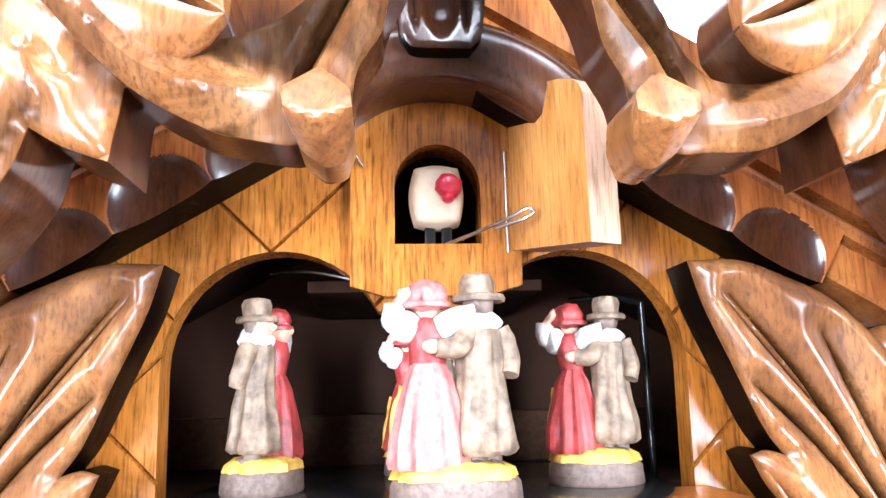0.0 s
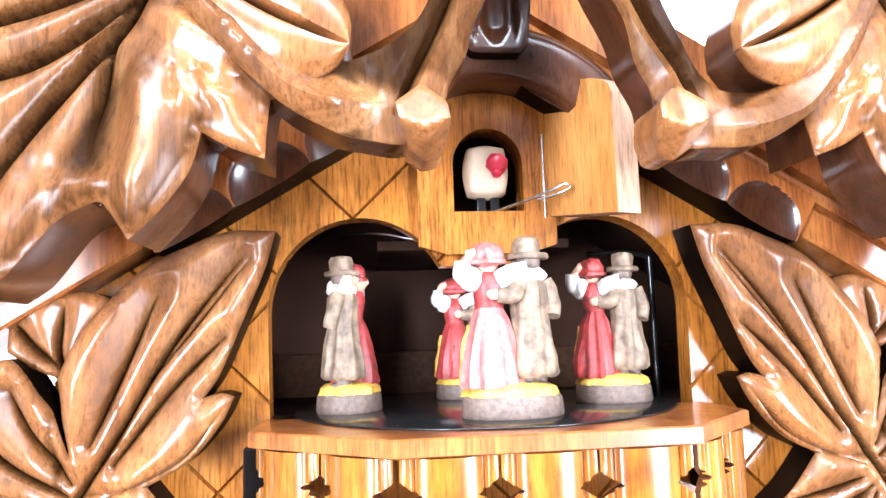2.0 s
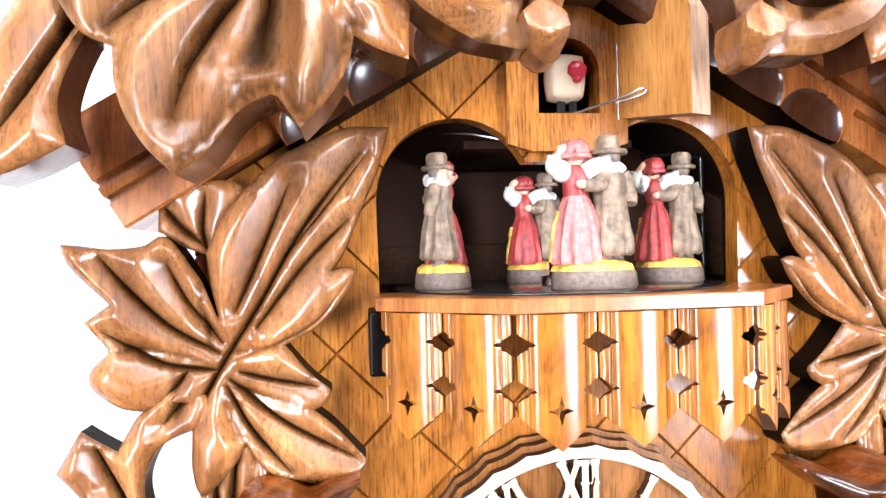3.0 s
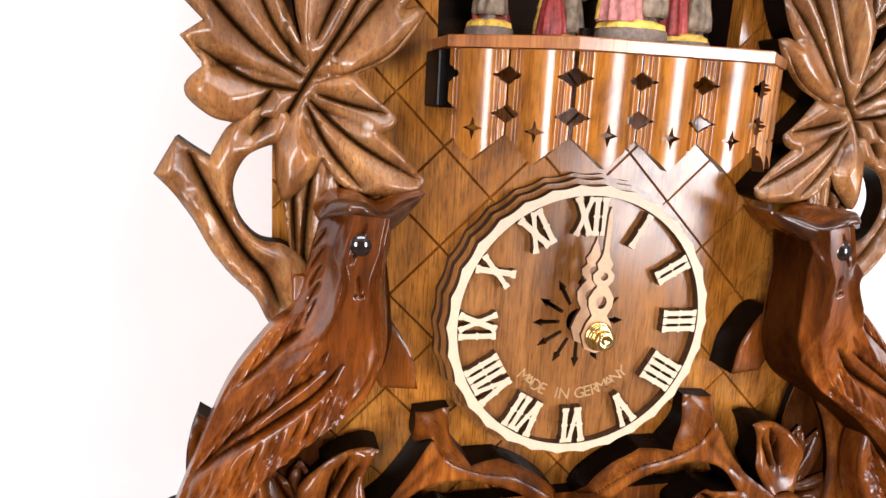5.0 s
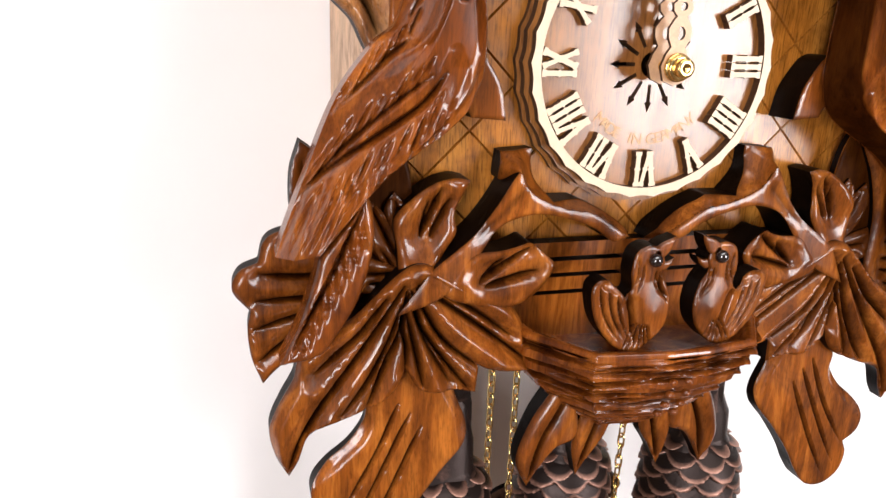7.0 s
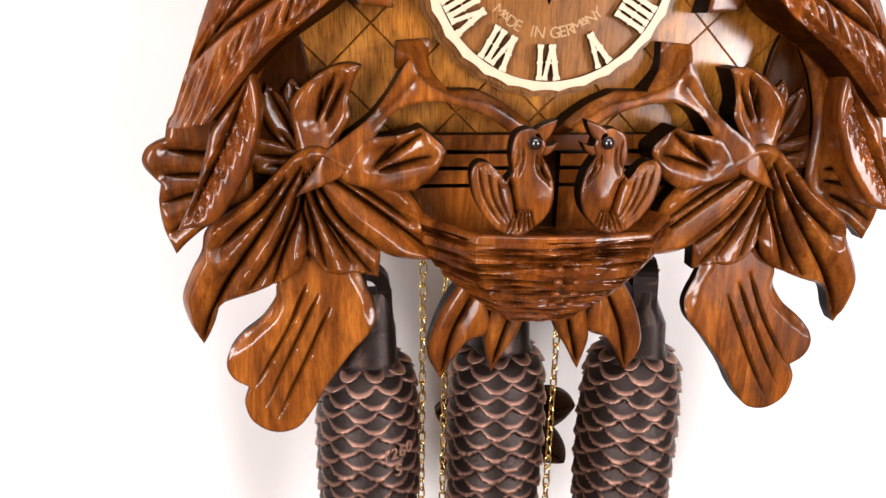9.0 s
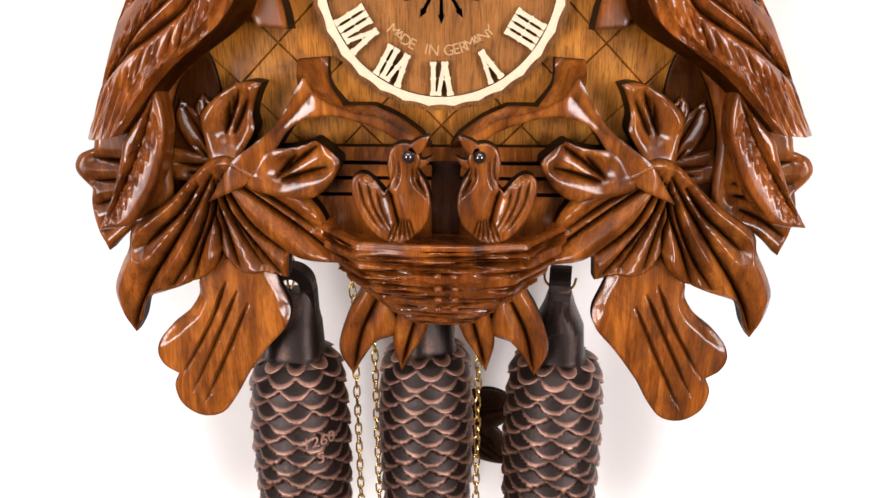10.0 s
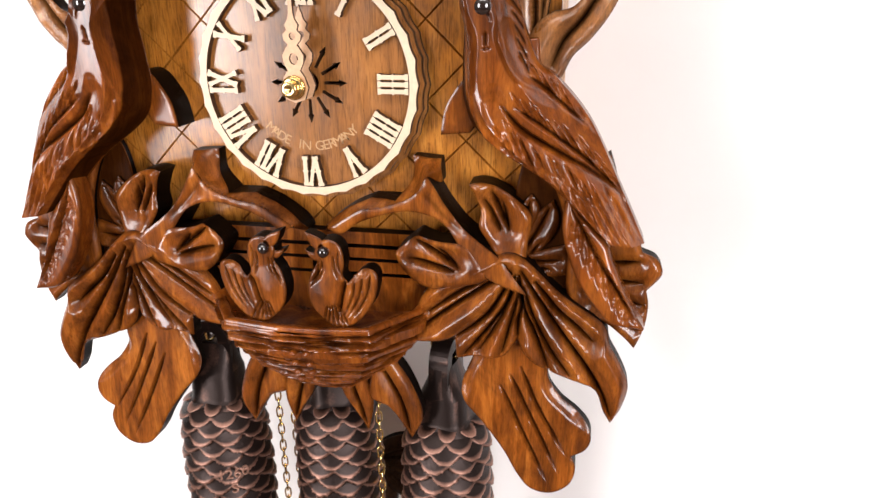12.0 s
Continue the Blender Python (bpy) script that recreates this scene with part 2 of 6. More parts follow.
def gouge_depth(px, pz, gouges):
    """Depth at points (x, z), and darkening by waxed cuts and painted-in shade, under strokes (path, half width, depth,
    power).

    Power 1 is a V-cut, waxed dark, above 1 a cusped valley, 0 a round hollow; a negative depth is a ridge."""
    px, pz = np.asarray(px, float), np.asarray(pz, float)
    dep, stain_shade = np.zeros(px.shape), np.zeros(px.shape)
    for path, w, d, p in gouges:
        pts = spline(path, 5 * (len(path) - 1)) if len(path) > 2 else [np.array(q, float) for q in path]
        n = len(pts) - 1
        best, at = np.full(px.shape, 1e9), np.zeros(px.shape)
        for i in range(n):
            e = pts[i + 1] - pts[i]
            t = np.clip(((px - pts[i][0]) * e[0] + (pz - pts[i][1]) * e[1]) / (e @ e + 1e-9), 0, 1)
            r = np.hypot(px - pts[i][0] - t * e[0], pz - pts[i][1] - t * e[1])
            near = r < best
            best, at = np.where(near, r, best), np.where(near, (i + t) / n, at)
        k = np.minimum(1.0, np.minimum(0.3 + 4 * at, 0.06 + 3.2 * (1 - at)))
        q = np.clip(1 - best / (w * (0.35 + 0.65 * k)), 0, 1)
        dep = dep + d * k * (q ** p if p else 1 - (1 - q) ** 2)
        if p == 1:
            stain_shade = np.maximum(stain_shade, np.clip((1.7 * q - 0.55) * min(1.0, d / 2.0), 0, 0.92) * np.minimum(1, 1.5 * k))
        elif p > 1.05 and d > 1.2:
            stain_shade = np.maximum(stain_shade, 0.55 * np.clip(1 - best / (0.3 * w), 0, 1) * np.minimum(1, 1.5 * k))
    return dep, stain_shade


def closed_curve(ctrl, step):
    """Evenly spaced points round a closed smooth outline; a point given with a third value is a corner."""
    n = len(ctrl)
    start = next((i for i, c in enumerate(ctrl) if len(c) > 2), None)
    out = []
    if start is None:
        ext = [np.array(ctrl[i % n][:2], float) for i in range(-2, n + 3)]
        dense = spline(ext, 10 * (len(ext) - 1))[20:20 + 10 * n + 1]
    else:
        order = [ctrl[(start + i) % n] for i in range(n)] + [ctrl[start]]
        dense, seg = [], [order[0][:2]]
        for c in order[1:]:
            seg.append(c[:2])
            if len(c) > 2:
                dense += list(spline(seg, 10 * (len(seg) - 1)) if len(seg) > 2 else [np.array(lerp(np.array(seg[0], float), np.array(seg[1], float), i / 10)) for i in range(11)])[:-1]
                seg = [c[:2]]
        dense.append(np.array(order[0][:2], float))
    out = [dense[0]]
    for a, b in zip(dense, dense[1:]):
        if np.linalg.norm(b - out[-1]) >= step:
            out.append(b)
    if np.linalg.norm(out[-1] - out[0]) < 0.5 * step:
        out.pop()
    area2 = sum(p[0] * q[1] - q[0] * p[1] for p, q in zip(out, out[1:] + out[:1]))
    return out if area2 > 0 else out[::-1]


def path_gap(px, pz, path):
    """Distance of points (x, z) from a stroke."""
    pts = spline(path, 4 * (len(path) - 1)) if len(path) > 2 else [np.array(q, float) for q in path]
    best = np.full(px.shape, 1e9)
    for a, b in zip(pts, pts[1:]):
        e = b - a
        t = np.clip(((px - a[0]) * e[0] + (pz - a[1]) * e[1]) / (e @ e + 1e-9), 0, 1)
        best = np.minimum(best, np.hypot(px - a[0] - t * e[0], pz - a[1] - t * e[1]))
    return best


def relief(sh, ctrl, y0, back, gouges=(), rnd=2.4, drop=1.8, step=1.25, mat=0, wall=0.4, stained_rim=0.55, crest=None, tone=0.0):
    """A piece carved in relief inside an outline (x, z): rounded at its rim, cut by strokes.

    crest = (height, reach): planes rise from the V-cuts and the rim and meet in sharp ridges between them. tone: darker
    colour all over."""
    if rnd < 2.0:
        rnd, drop = 0.5 * rnd, 0.5 * drop
    loop = closed_curve(ctrl, step)
    L = np.array(loop)
    A, B = L, np.roll(L, -1, axis=0)

    def rim_gap(x, z):
        best = np.full(x.shape, 1e9)
        for p, q in zip(A, B):
            e = q - p
            t = np.clip(((x - p[0]) * e[0] + (z - p[1]) * e[1]) / (e @ e), 0, 1)
            best = np.minimum(best, np.hypot(x - p[0] - t * e[0], z - p[1] - t * e[1]))
        return best

    def inside(x, z):
        odd = np.zeros(x.shape, bool)
        for p, q in zip(A, B):
            if p[1] != q[1]:
                odd ^= ((p[1] > z) != (q[1] > z)) & (x < (q[0] - p[0]) * (z - p[1]) / (q[1] - p[1]) + p[0])
        return odd
    xs, zs = np.arange(L[:, 0].min(), L[:, 0].max(), step), np.arange(L[:, 1].min(), L[:, 1].max(), step * 0.87)
    gx, gz = np.meshgrid(xs, zs)
    gx = gx + (np.arange(len(zs)) % 2)[:, None] * step / 2
    pts = np.stack([gx.ravel(), gz.ravel()], 1)
    extra = []
    for path, w, d, p in gouges:
        if p != 1:
            continue
        ln = sum(math.dist(a[:2], b[:2]) for a, b in zip(path, path[1:]))
        cl = spline(path, max(4, int(ln / 0.9))) if len(path) > 2 else [lerp(np.array(path[0], float), np.array(path[1], float), i / max(4, int(ln / 0.9))) for i in range(max(4, int(ln / 0.9)) + 1)]
        for i, c in enumerate(cl):
            t = cl[min(i + 1, len(cl) - 1)] - cl[max(i - 1, 0)]
            nrm = np.array((-t[1], t[0])) / (np.linalg.norm(t) + 1e-9)
            k = min(1.0, 0.3 + 4 * i / len(cl), 0.06 + 3.2 * (1 - i / len(cl)))
            for off in (-1, -0.5, 0, 0.5, 1):
                extra.append(c + nrm * off * w * (0.35 + 0.65 * k))
    if extra:
        ex = np.array(extra)
        keep = np.ones(len(pts), bool)
        for c in ex[2::5]:
            keep &= np.hypot(pts[:, 0] - c[0], pts[:, 1] - c[1]) > 0.5 * step
        pts = np.concatenate([pts[keep], ex])
    ok = inside(pts[:, 0], pts[:, 1])
    pts = pts[ok]
    pts = pts[rim_gap(pts[:, 0], pts[:, 1]) > 0.45 * step]
    allp = np.concatenate([L, pts])
    vs, _, fs, _, _, _ = mathutils.geometry.delaunay_2d_cdt([Vector((float(a), float(b))) for a, b in allp], [], [list(range(len(L)))], 1, 1e-4)
    P = np.array([(v[0], v[1]) for v in vs])
    gap = rim_gap(P[:, 0], P[:, 1])
    depth, stain_shade = gouge_depth(P[:, 0], P[:, 1], gouges)
    y = (y0(P[:, 0], P[:, 1]) if callable(y0) else np.full(len(P), float(y0))) + depth
    y = y + drop * (1 - np.sqrt(np.clip(1 - np.clip(1 - gap / rnd, 0, 1) ** 2, 0, 1)))
    if crest:
        d = 1.5 * gap + 1.0
        for path, w, dp, p in gouges:
            if p == 1 and dp > 1.5:
                d = np.minimum(d, path_gap(P[:, 0], P[:, 1], path))
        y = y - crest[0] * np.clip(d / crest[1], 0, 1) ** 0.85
        # shade beside the cuts and light on the ridges, put into the colour
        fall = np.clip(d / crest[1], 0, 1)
        stain_shade = np.where(stain_shade > 0.05, stain_shade, 0) + 0.6 * np.clip(1 - fall / 0.6, 0, 1) ** 1.3 * (gap > 1.5) - 0.5 * np.clip((fall - 0.7) / 0.3, 0, 1)
        stain_shade = np.clip(stain_shade, -0.5, 0.95)
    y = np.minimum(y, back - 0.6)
    stain_shade = np.maximum(stain_shade, tone) if tone else stain_shade
    stain_shade = np.maximum(stain_shade, stained_rim * np.clip(1 - gap / 1.1, 0, 1))
    sh.add(list(zip(P[:, 0], y, P[:, 1])), [tuple(f) for f in fs], mat, True, list(stain_shade))
    rim = []
    for p in loop:
        i = int(np.argmin(np.hypot(P[:, 0] - p[0], P[:, 1] - p[1])))
        rim.append((p[0], y[i], p[1]))
    r2 = [(a, min(b + wall, back), c) for a, b, c in rim]
    r3 = [(a, back, c) for a, b, c in rim]
    sh.sheet([r2, rim], mat, True, True)
    sh.sheet([r3, r2], sh.edge, True, True)
    sh.add(r3, [tuple(range(len(r3)))[::-1]], mat, False)


def ribbon(sh, left, right, front, back, nv, mat=0, gouges=()):
    """A carved relief between two outlines (x, z): front(u, v) is the depth y of the face, v from -1 to 1."""
    nu = len(left) - 1
    rows = []
    for i in range(nu + 1):
        row = []
        for j in range(nv + 1):
            v = -1 + 2 * j / nv
            p = left[i] + (right[i] - left[i]) * (v + 1) / 2
            row.append((p[0], front(i / nu, v), p[1]))
        rows.append(row)
    stain_shade = ()
    if gouges:
        flat = [p for r in rows for p in r]
        dep, stain_shade = gouge_depth([p[0] for p in flat], [p[2] for p in flat], gouges)
        flat = [(p[0], min(p[1] + d, back - 0.5), p[2]) for p, d in zip(flat, dep)]
        rows = [flat[i * (nv + 1):(i + 1) * (nv + 1)] for i in range(nu + 1)]
    sh.sheet(rows, mat, stain_shade=list(stain_shade))
    rim = [rows[0][j] for j in range(nv + 1)] + [rows[i][nv] for i in range(1, nu + 1)]
    rim += [rows[nu][j] for j in range(nv - 1, -1, -1)] + [rows[i][0] for i in range(nu - 1, 0, -1)]
    rim2 = [(p[0], min(p[1] + 0.9, back), p[2]) for p in rim]
    sh.sheet([rim, rim2], mat, True, True)
    sh.sheet([rim2, [(x, max(y, back), z) for x, y, z in rim]], sh.edge, True, True)
    sh.sheet([[r[0] for r in [[(p[0], back, p[2]) for p in row] for row in rows]],
              [r[-1] for r in [[(p[0], back, p[2]) for p in row] for row in rows]]], mat, False)


def vein(u, v, u0, u1, v0, v1, half):
    """Depth factor of one gouge from (u0, v0) to (u1, v1), tapered at both ends."""
    if not u0 < u < u1:
        return 0.0
    t = (u - u0) / (u1 - u0)
    d = abs(v - (v0 + (v1 - v0) * t ** 0.85))
    w = half * min(1.0, 4 * (1 - t), 0.35 + 4 * t)
    return max(0.0, 1 - d / w) if w > 0 else 0.0


def blade(sh, base, tip, w, bend=0.0, yb=-16, yt=-14, back=-2, crown=3.0, wpos=0.45, base_w=0.3, sharp=0.8, rib=1.8, veins=2, vd=1.3, mat=0, end=0.02, flute=0.0, scoops=2):
    """One leaf lobe: a curved tapering tongue with a V-cut midrib and slanting gouges."""
    b, t = np.array(base, float), np.array(tip, float)
    d = t - b
    ln = np.linalg.norm(d)
    nrm = np.array((-d[1], d[0])) / ln
    c = (b + t) / 2 + nrm * bend
    nu = int(max(20, min(72, ln / 1.2)))
    nv = 2 * int(max(11, min(44, w / 0.85)))
    left, right = [], []
    for i in range(nu + 1):
        u = i / nu
        p = (1 - u) ** 2 * b + 2 * u * (1 - u) * c + u * u * t
        tan = 2 * (1 - u) * (c - b) + 2 * u * (t - c)
        n = np.array((-tan[1], tan[0])) / np.linalg.norm(tan)
        if u < wpos:
            k = base_w + (1 - base_w) * math.sin(math.pi / 2 * u / wpos)
        else:
            k = max(end, math.cos(math.pi / 2 * (u - wpos) / (1 - wpos)) ** sharp)
        left.append(p + n * w / 2 * k)
        right.append(p - n * w / 2 * k)
    hv = 2.2 / w

    def front(u, v):
        a = abs(v)
        env = min(1.0, 0.25 + 2.4 * u) * min(1.0, 3.0 * (1 - u) + 0.12)
        y = lerp(yb, yt, u) - crown * env * (0.55 * math.sin(math.pi * min(1, a) ** 0.7) + 0.45 * (1 - a ** 2.5)) - 1.9 * (1 - a ** 5)
        if flute:
            q = (a ** 0.9) * scoops
            q -= math.floor(min(q, scoops - 1e-6))
            y += flute * env * (1 - (2 * q - 1) ** 2) * (1 - 0.35 * a)
        y += 1.6 * rib * max(0.0, 1 - a / (hv * 1.15)) * min(1, 6 * (1 - u))
        for k in range(veins):
            for sgn in (-1, 1):
                u0 = 0.1 + 0.16 * k + (0.1 if sgn > 0 else 0)
                y += 1.5 * vd * vein(u, v * sgn, u0, min(0.93, u0 + 0.62 - 0.1 * k), 0.14 + 0.1 * k, 0.42 + 0.22 * k, hv * 1.3)
        return y
    k0 = len(sh.v)
    ribbon(sh, left, right, front, back, nv, mat)
    for i in range(nu + 1):
        for j in range(nv + 1):
            u, v = i / nu, -1 + 2 * j / nv
            d = 1.2 * rib / 2.4 * max(0.0, 1 - abs(v) / (hv * 0.8)) * min(1, 3 * (1 - u))
            for k in range(veins):
                for sgn in (-1, 1):
                    u0 = 0.1 + 0.16 * k + (0.1 if sgn > 0 else 0)
                    d = max(d, 0.9 * vd / 2 * vein(u, v * sgn, u0, min(0.93, u0 + 0.62 - 0.1 * k), 0.14 + 0.1 * k, 0.42 + 0.22 * k, hv * 1.1))
            if d > 0.02:
                sh.stain_shade[k0 + i * (nv + 1) + j] = min(0.9, d)


def poly_fill(outer, holes, cuts=(), half=0.5, deep=1.6, lines=()):
    """A flat panel (x, z) with openings, V-grooved along the lines n . p = c in cuts. Returns vertices, faces, rim edges."""
    bm = bmesh.new()
    edges = []
    for loop in (outer, *holes):
        vs = [bm.verts.new((x, 0, z)) for x, z in loop]
        edges += [bm.edges.new((vs[i], vs[(i + 1) % len(vs)])) for i in range(len(vs))]
    bmesh.ops.triangle_fill(bm, use_beauty=True, use_dissolve=False, edges=edges, normal=(0, -1, 0))
    for nx, nz, c in cuts:
        for off in (-half, 0, half):
            geom = bm.verts[:] + bm.edges[:] + bm.faces[:]
            bmesh.ops.bisect_plane(bm, geom=geom, dist=1e-5, plane_co=(nx * (c + off), 0, nz * (c + off)), plane_no=(nx, 0, nz))
    for nx, nz, c in lines:
        geom = bm.verts[:] + bm.edges[:] + bm.faces[:]
        bmesh.ops.bisect_plane(bm, geom=geom, dist=1e-5, plane_co=(nx * c, 0, nz * c), plane_no=(nx, 0, nz))
    for v in bm.verts:
        for nx, nz, c in cuts:
            if abs(nx * v.co.x + nz * v.co.z - c) < 1e-4:
                v.co.y = deep
    bm.normal_update()
    bm.verts.index_update()
    verts = [tuple(v.co) for v in bm.verts]
    faces = []
    for f in bm.faces:
        ids = [v.index for v in f.verts]
        faces.append(ids if f.normal.y < 0 else ids[::-1])
    rims = [(e.verts[0].index, e.verts[1].index) for e in bm.edges if len(e.link_faces) == 1]
    bm.free()
    return verts, faces, rims


def board(sh, outer, holes=(), front=-2.0, back=0.0, mat=0, cuts=(), shape=None, rim_mat=None):
    """A board cut to an outline, with openings and thickness. shape(x, y, z) may bend it."""
    verts, faces, rims = poly_fill(outer, holes, cuts)
    f = [(x, front + y, z) for x, y, z in verts]
    g = [(x, back, z) for x, y, z in verts]
    if shape:
        f, g = [shape(*p) for p in f], [shape(*p) for p in g]
    sh.add(f, faces, mat, False)
    sh.add(g, [q[::-1] for q in faces], mat, False)
    n = len(f)
    sh.add(f + g, [(a, b, b + n, a + n) for a, b in rims], mat if rim_mat is None else rim_mat, False)


def arc(cx, cz, r, a0, a1, n, rz=None):
    return [(cx + r * math.cos(radians(lerp(a0, a1, i / n))), cz + (rz or r) * math.sin(radians(lerp(a0, a1, i / n)))) for i in range(n + 1)]


def ball(sh, c, r, mat=0, n=20, m=12, bulge=None):
    """An ellipsoid; r is one radius or three."""
    r = (r, r, r) if isinstance(r, (int, float)) else r
    rows = []
    for i in range(m + 1):
        a = math.pi * i / m
        row = []
        for j in range(n):
            b = 2 * math.pi * j / n
            d = (math.sin(a) * math.cos(b), math.sin(a) * math.sin(b), math.cos(a))
            k = bulge(*d) if bulge else 1.0
            row.append(tuple(c[q] + r[q] * d[q] * k for q in range(3)))
        rows.append(row)
    sh.sheet(rows, mat, True, True)


def tube(sh, pts, r, mat=0, n=8, smooth=4, taper=None):
    """A round rod or wire along points (x, y, z)."""
    path = spline(pts, smooth * (len(pts) - 1)) if len(pts) > 2 else [np.array(p, float) for p in pts]
    rows = []
    for i, p in enumerate(path):
        t = path[min(i + 1, len(path) - 1)] - path[max(i - 1, 0)]
        t = t / (np.linalg.norm(t) + 1e-9)
        side = np.cross(t, (0.31, 0.87, 0.38))
        side = side / np.linalg.norm(side)
        up = np.cross(t, side)
        k = r * (taper(i / (len(path) - 1)) if taper else 1)
        rows.append([tuple(p + k * (side * math.cos(2 * math.pi * j / n) + up * math.sin(2 * math.pi * j / n))) for j in range(n)])
    sh.sheet(rows, mat, True, True)
    for row in (rows[0], rows[-1]):
        sh.add(row, [tuple(range(n))], mat, False)


def lathe(sh, prof, at=(0, 0), n=32, mat=0, squash=1.0, wave=None):
    """A turned shape from (radius, z) pairs round a vertical axis."""
    rows = []
    for r, z in prof:
        rows.append([(at[0] + r * (wave(j / n, z) if wave else 1) * math.cos(2 * math.pi * j / n), at[1] + squash * r * (wave(j / n, z) if wave else 1) * math.sin(2 * math.pi * j / n), z) for j in range(n)])
    sh.sheet(rows, mat, True, True)


def box(sh, a, b, mat=0, bev=0.6):
    """A block between two corners with chamfered edges."""
    bm = bmesh.new()
    bmesh.ops.create_cube(bm, size=1)
    for v in bm.verts:
        v.co = [lerp(a[q], b[q], v.co[q] + 0.5) for q in range(3)]
    if bev:
        bmesh.ops.bevel(bm, geom=bm.edges[:], offset=bev, segments=2, affect="EDGES", profile=0.5)
    bm.verts.index_update()
    sh.add([tuple(v.co) for v in bm.verts], [[v.index for v in f.verts] for f in bm.faces], mat, False)
    bm.free()


# ---------------------------------------------------------------- the room
def room_board(name, a, b, material, holes=None, kind_label=""):
    sh = Shape()
    box(sh, a, b, 0, 0)
    ob = new(name, sh.mesh(name, [material]))
    return tagged(ob, kind_label, kind="structure")


room_board("wall_north", (-2500, WALL_Y, 0), (2500, WALL_Y + 120, 2700), M_WALL, kind_label="plain white painted wall behind the clock")
room_board("wall_west", (-2620, -2700, 0), (-2500, WALL_Y + 120, 2700), M_SHOP, kind_label="brown painted shop side wall")
room_board("wall_east", (2500, -2700, 0), (2620, WALL_Y + 120, 2700), M_SHOP, kind_label="brown painted shop side wall")
room_board("floor", (-2620, -2820, -100), (2620, WALL_Y + 120, 0), M_FLOOR, kind_label="brown wooden shop floor")
room_board("ceiling", (-2620, -2820, 2700), (2620, WALL_Y + 120, 2800), M_CEIL, kind_label="grey-white painted ceiling")


def window_wall():
    """The wall behind the camera with two tall windows."""
    sh = Shape()
    holes = [[(x - 460, 890), (x + 460, 890), (x + 460, 2430), (x - 460, 2430)] for x in (-1800, 1800)]
    board(sh, [(-2620, 0), (2620, 0), (2620, 2700), (-2620, 2700)], holes, -2820, -2700)
    tagged(new("wall_south", sh.mesh("wall_south", [M_SHOP])), "brown painted shop wall with two windows", kind="structure")
    for k, x in ((1, -1800), (2, 1800)):
        win = tagged(new("window_%d" % k), "tall shop window with a white frame", "window", kind="structure")
        fr = Shape()
        for a, c in (((-460, 890), (-420, 2430)), ((420, 890), (460, 2430)), ((-420, 890), (420, 930)), ((-420, 2390), (420, 2430))):
            box(fr, (x + a[0], -2800, a[1]), (x + c[0], -2760, c[1]), 0, 4)
        part("window_frame", fr, M_LAMP, win)


window_wall()


def ceiling_lamp():
    lamp = tagged(new("ceiling_light"), "flat white rectangular ceiling light", "lamp")
    sh = Shape()
    for a, b in (((-625, -1125), (625, -1105)), ((-625, -595), (625, -575)), ((-625, -1105), (-605, -595)), ((605, -1105), (625, -595))):
        box(sh, (a[0], a[1], 2545), (b[0], b[1], 2699), 0, 3)
    part("frame", sh, M_LAMP, lamp)


ceiling_lamp()
# ---------------------------------------------------------------- the cuckoo clock
clock = tagged(new("cuckoo_clock"), "carved walnut-stained cuckoo clock with leaves and birds on a white wall", "clock")
clock.location = (0, 0, DIAL_Z)


def gable(x, drop=0.0):
    return 206 - 0.6 * abs(x) - drop


# ---- case: front panel with two joined arches and a pendant between them
def front_panel():
    outer = [(-117, -76), (117, -76), (117, gable(117)), (0, 206), (-117, gable(117))]
    a = arc(35, 134, 26, 0, 152, 18, 27)
    b = arc(-35, 134, 26, 28, 180, 18, 27)
    hole = [(60.5, 103), *a, *b, (-60.5, 103)]
    win = [(-8.5, 161.5), (12.5, 161.5), *arc(2, 176, 10.5, 0, 180, 12, 11)]
    r = math.sqrt(0.5)
    cuts = []
    for k in range(-6, 7):
        c = (12 + 37.2 * k) * r
        cuts += [(-r, r, c), (r, r, c)]
    sh = Shape()
    slots = [arc(0, 0, 24, 0, 345, 23)]
    board(sh, outer, [hole, win, *slots], 0.0, 8.0, 0, cuts)
    part("front_panel", sh, M_PANEL, clock, "golden-brown panel scored with a diamond grid")


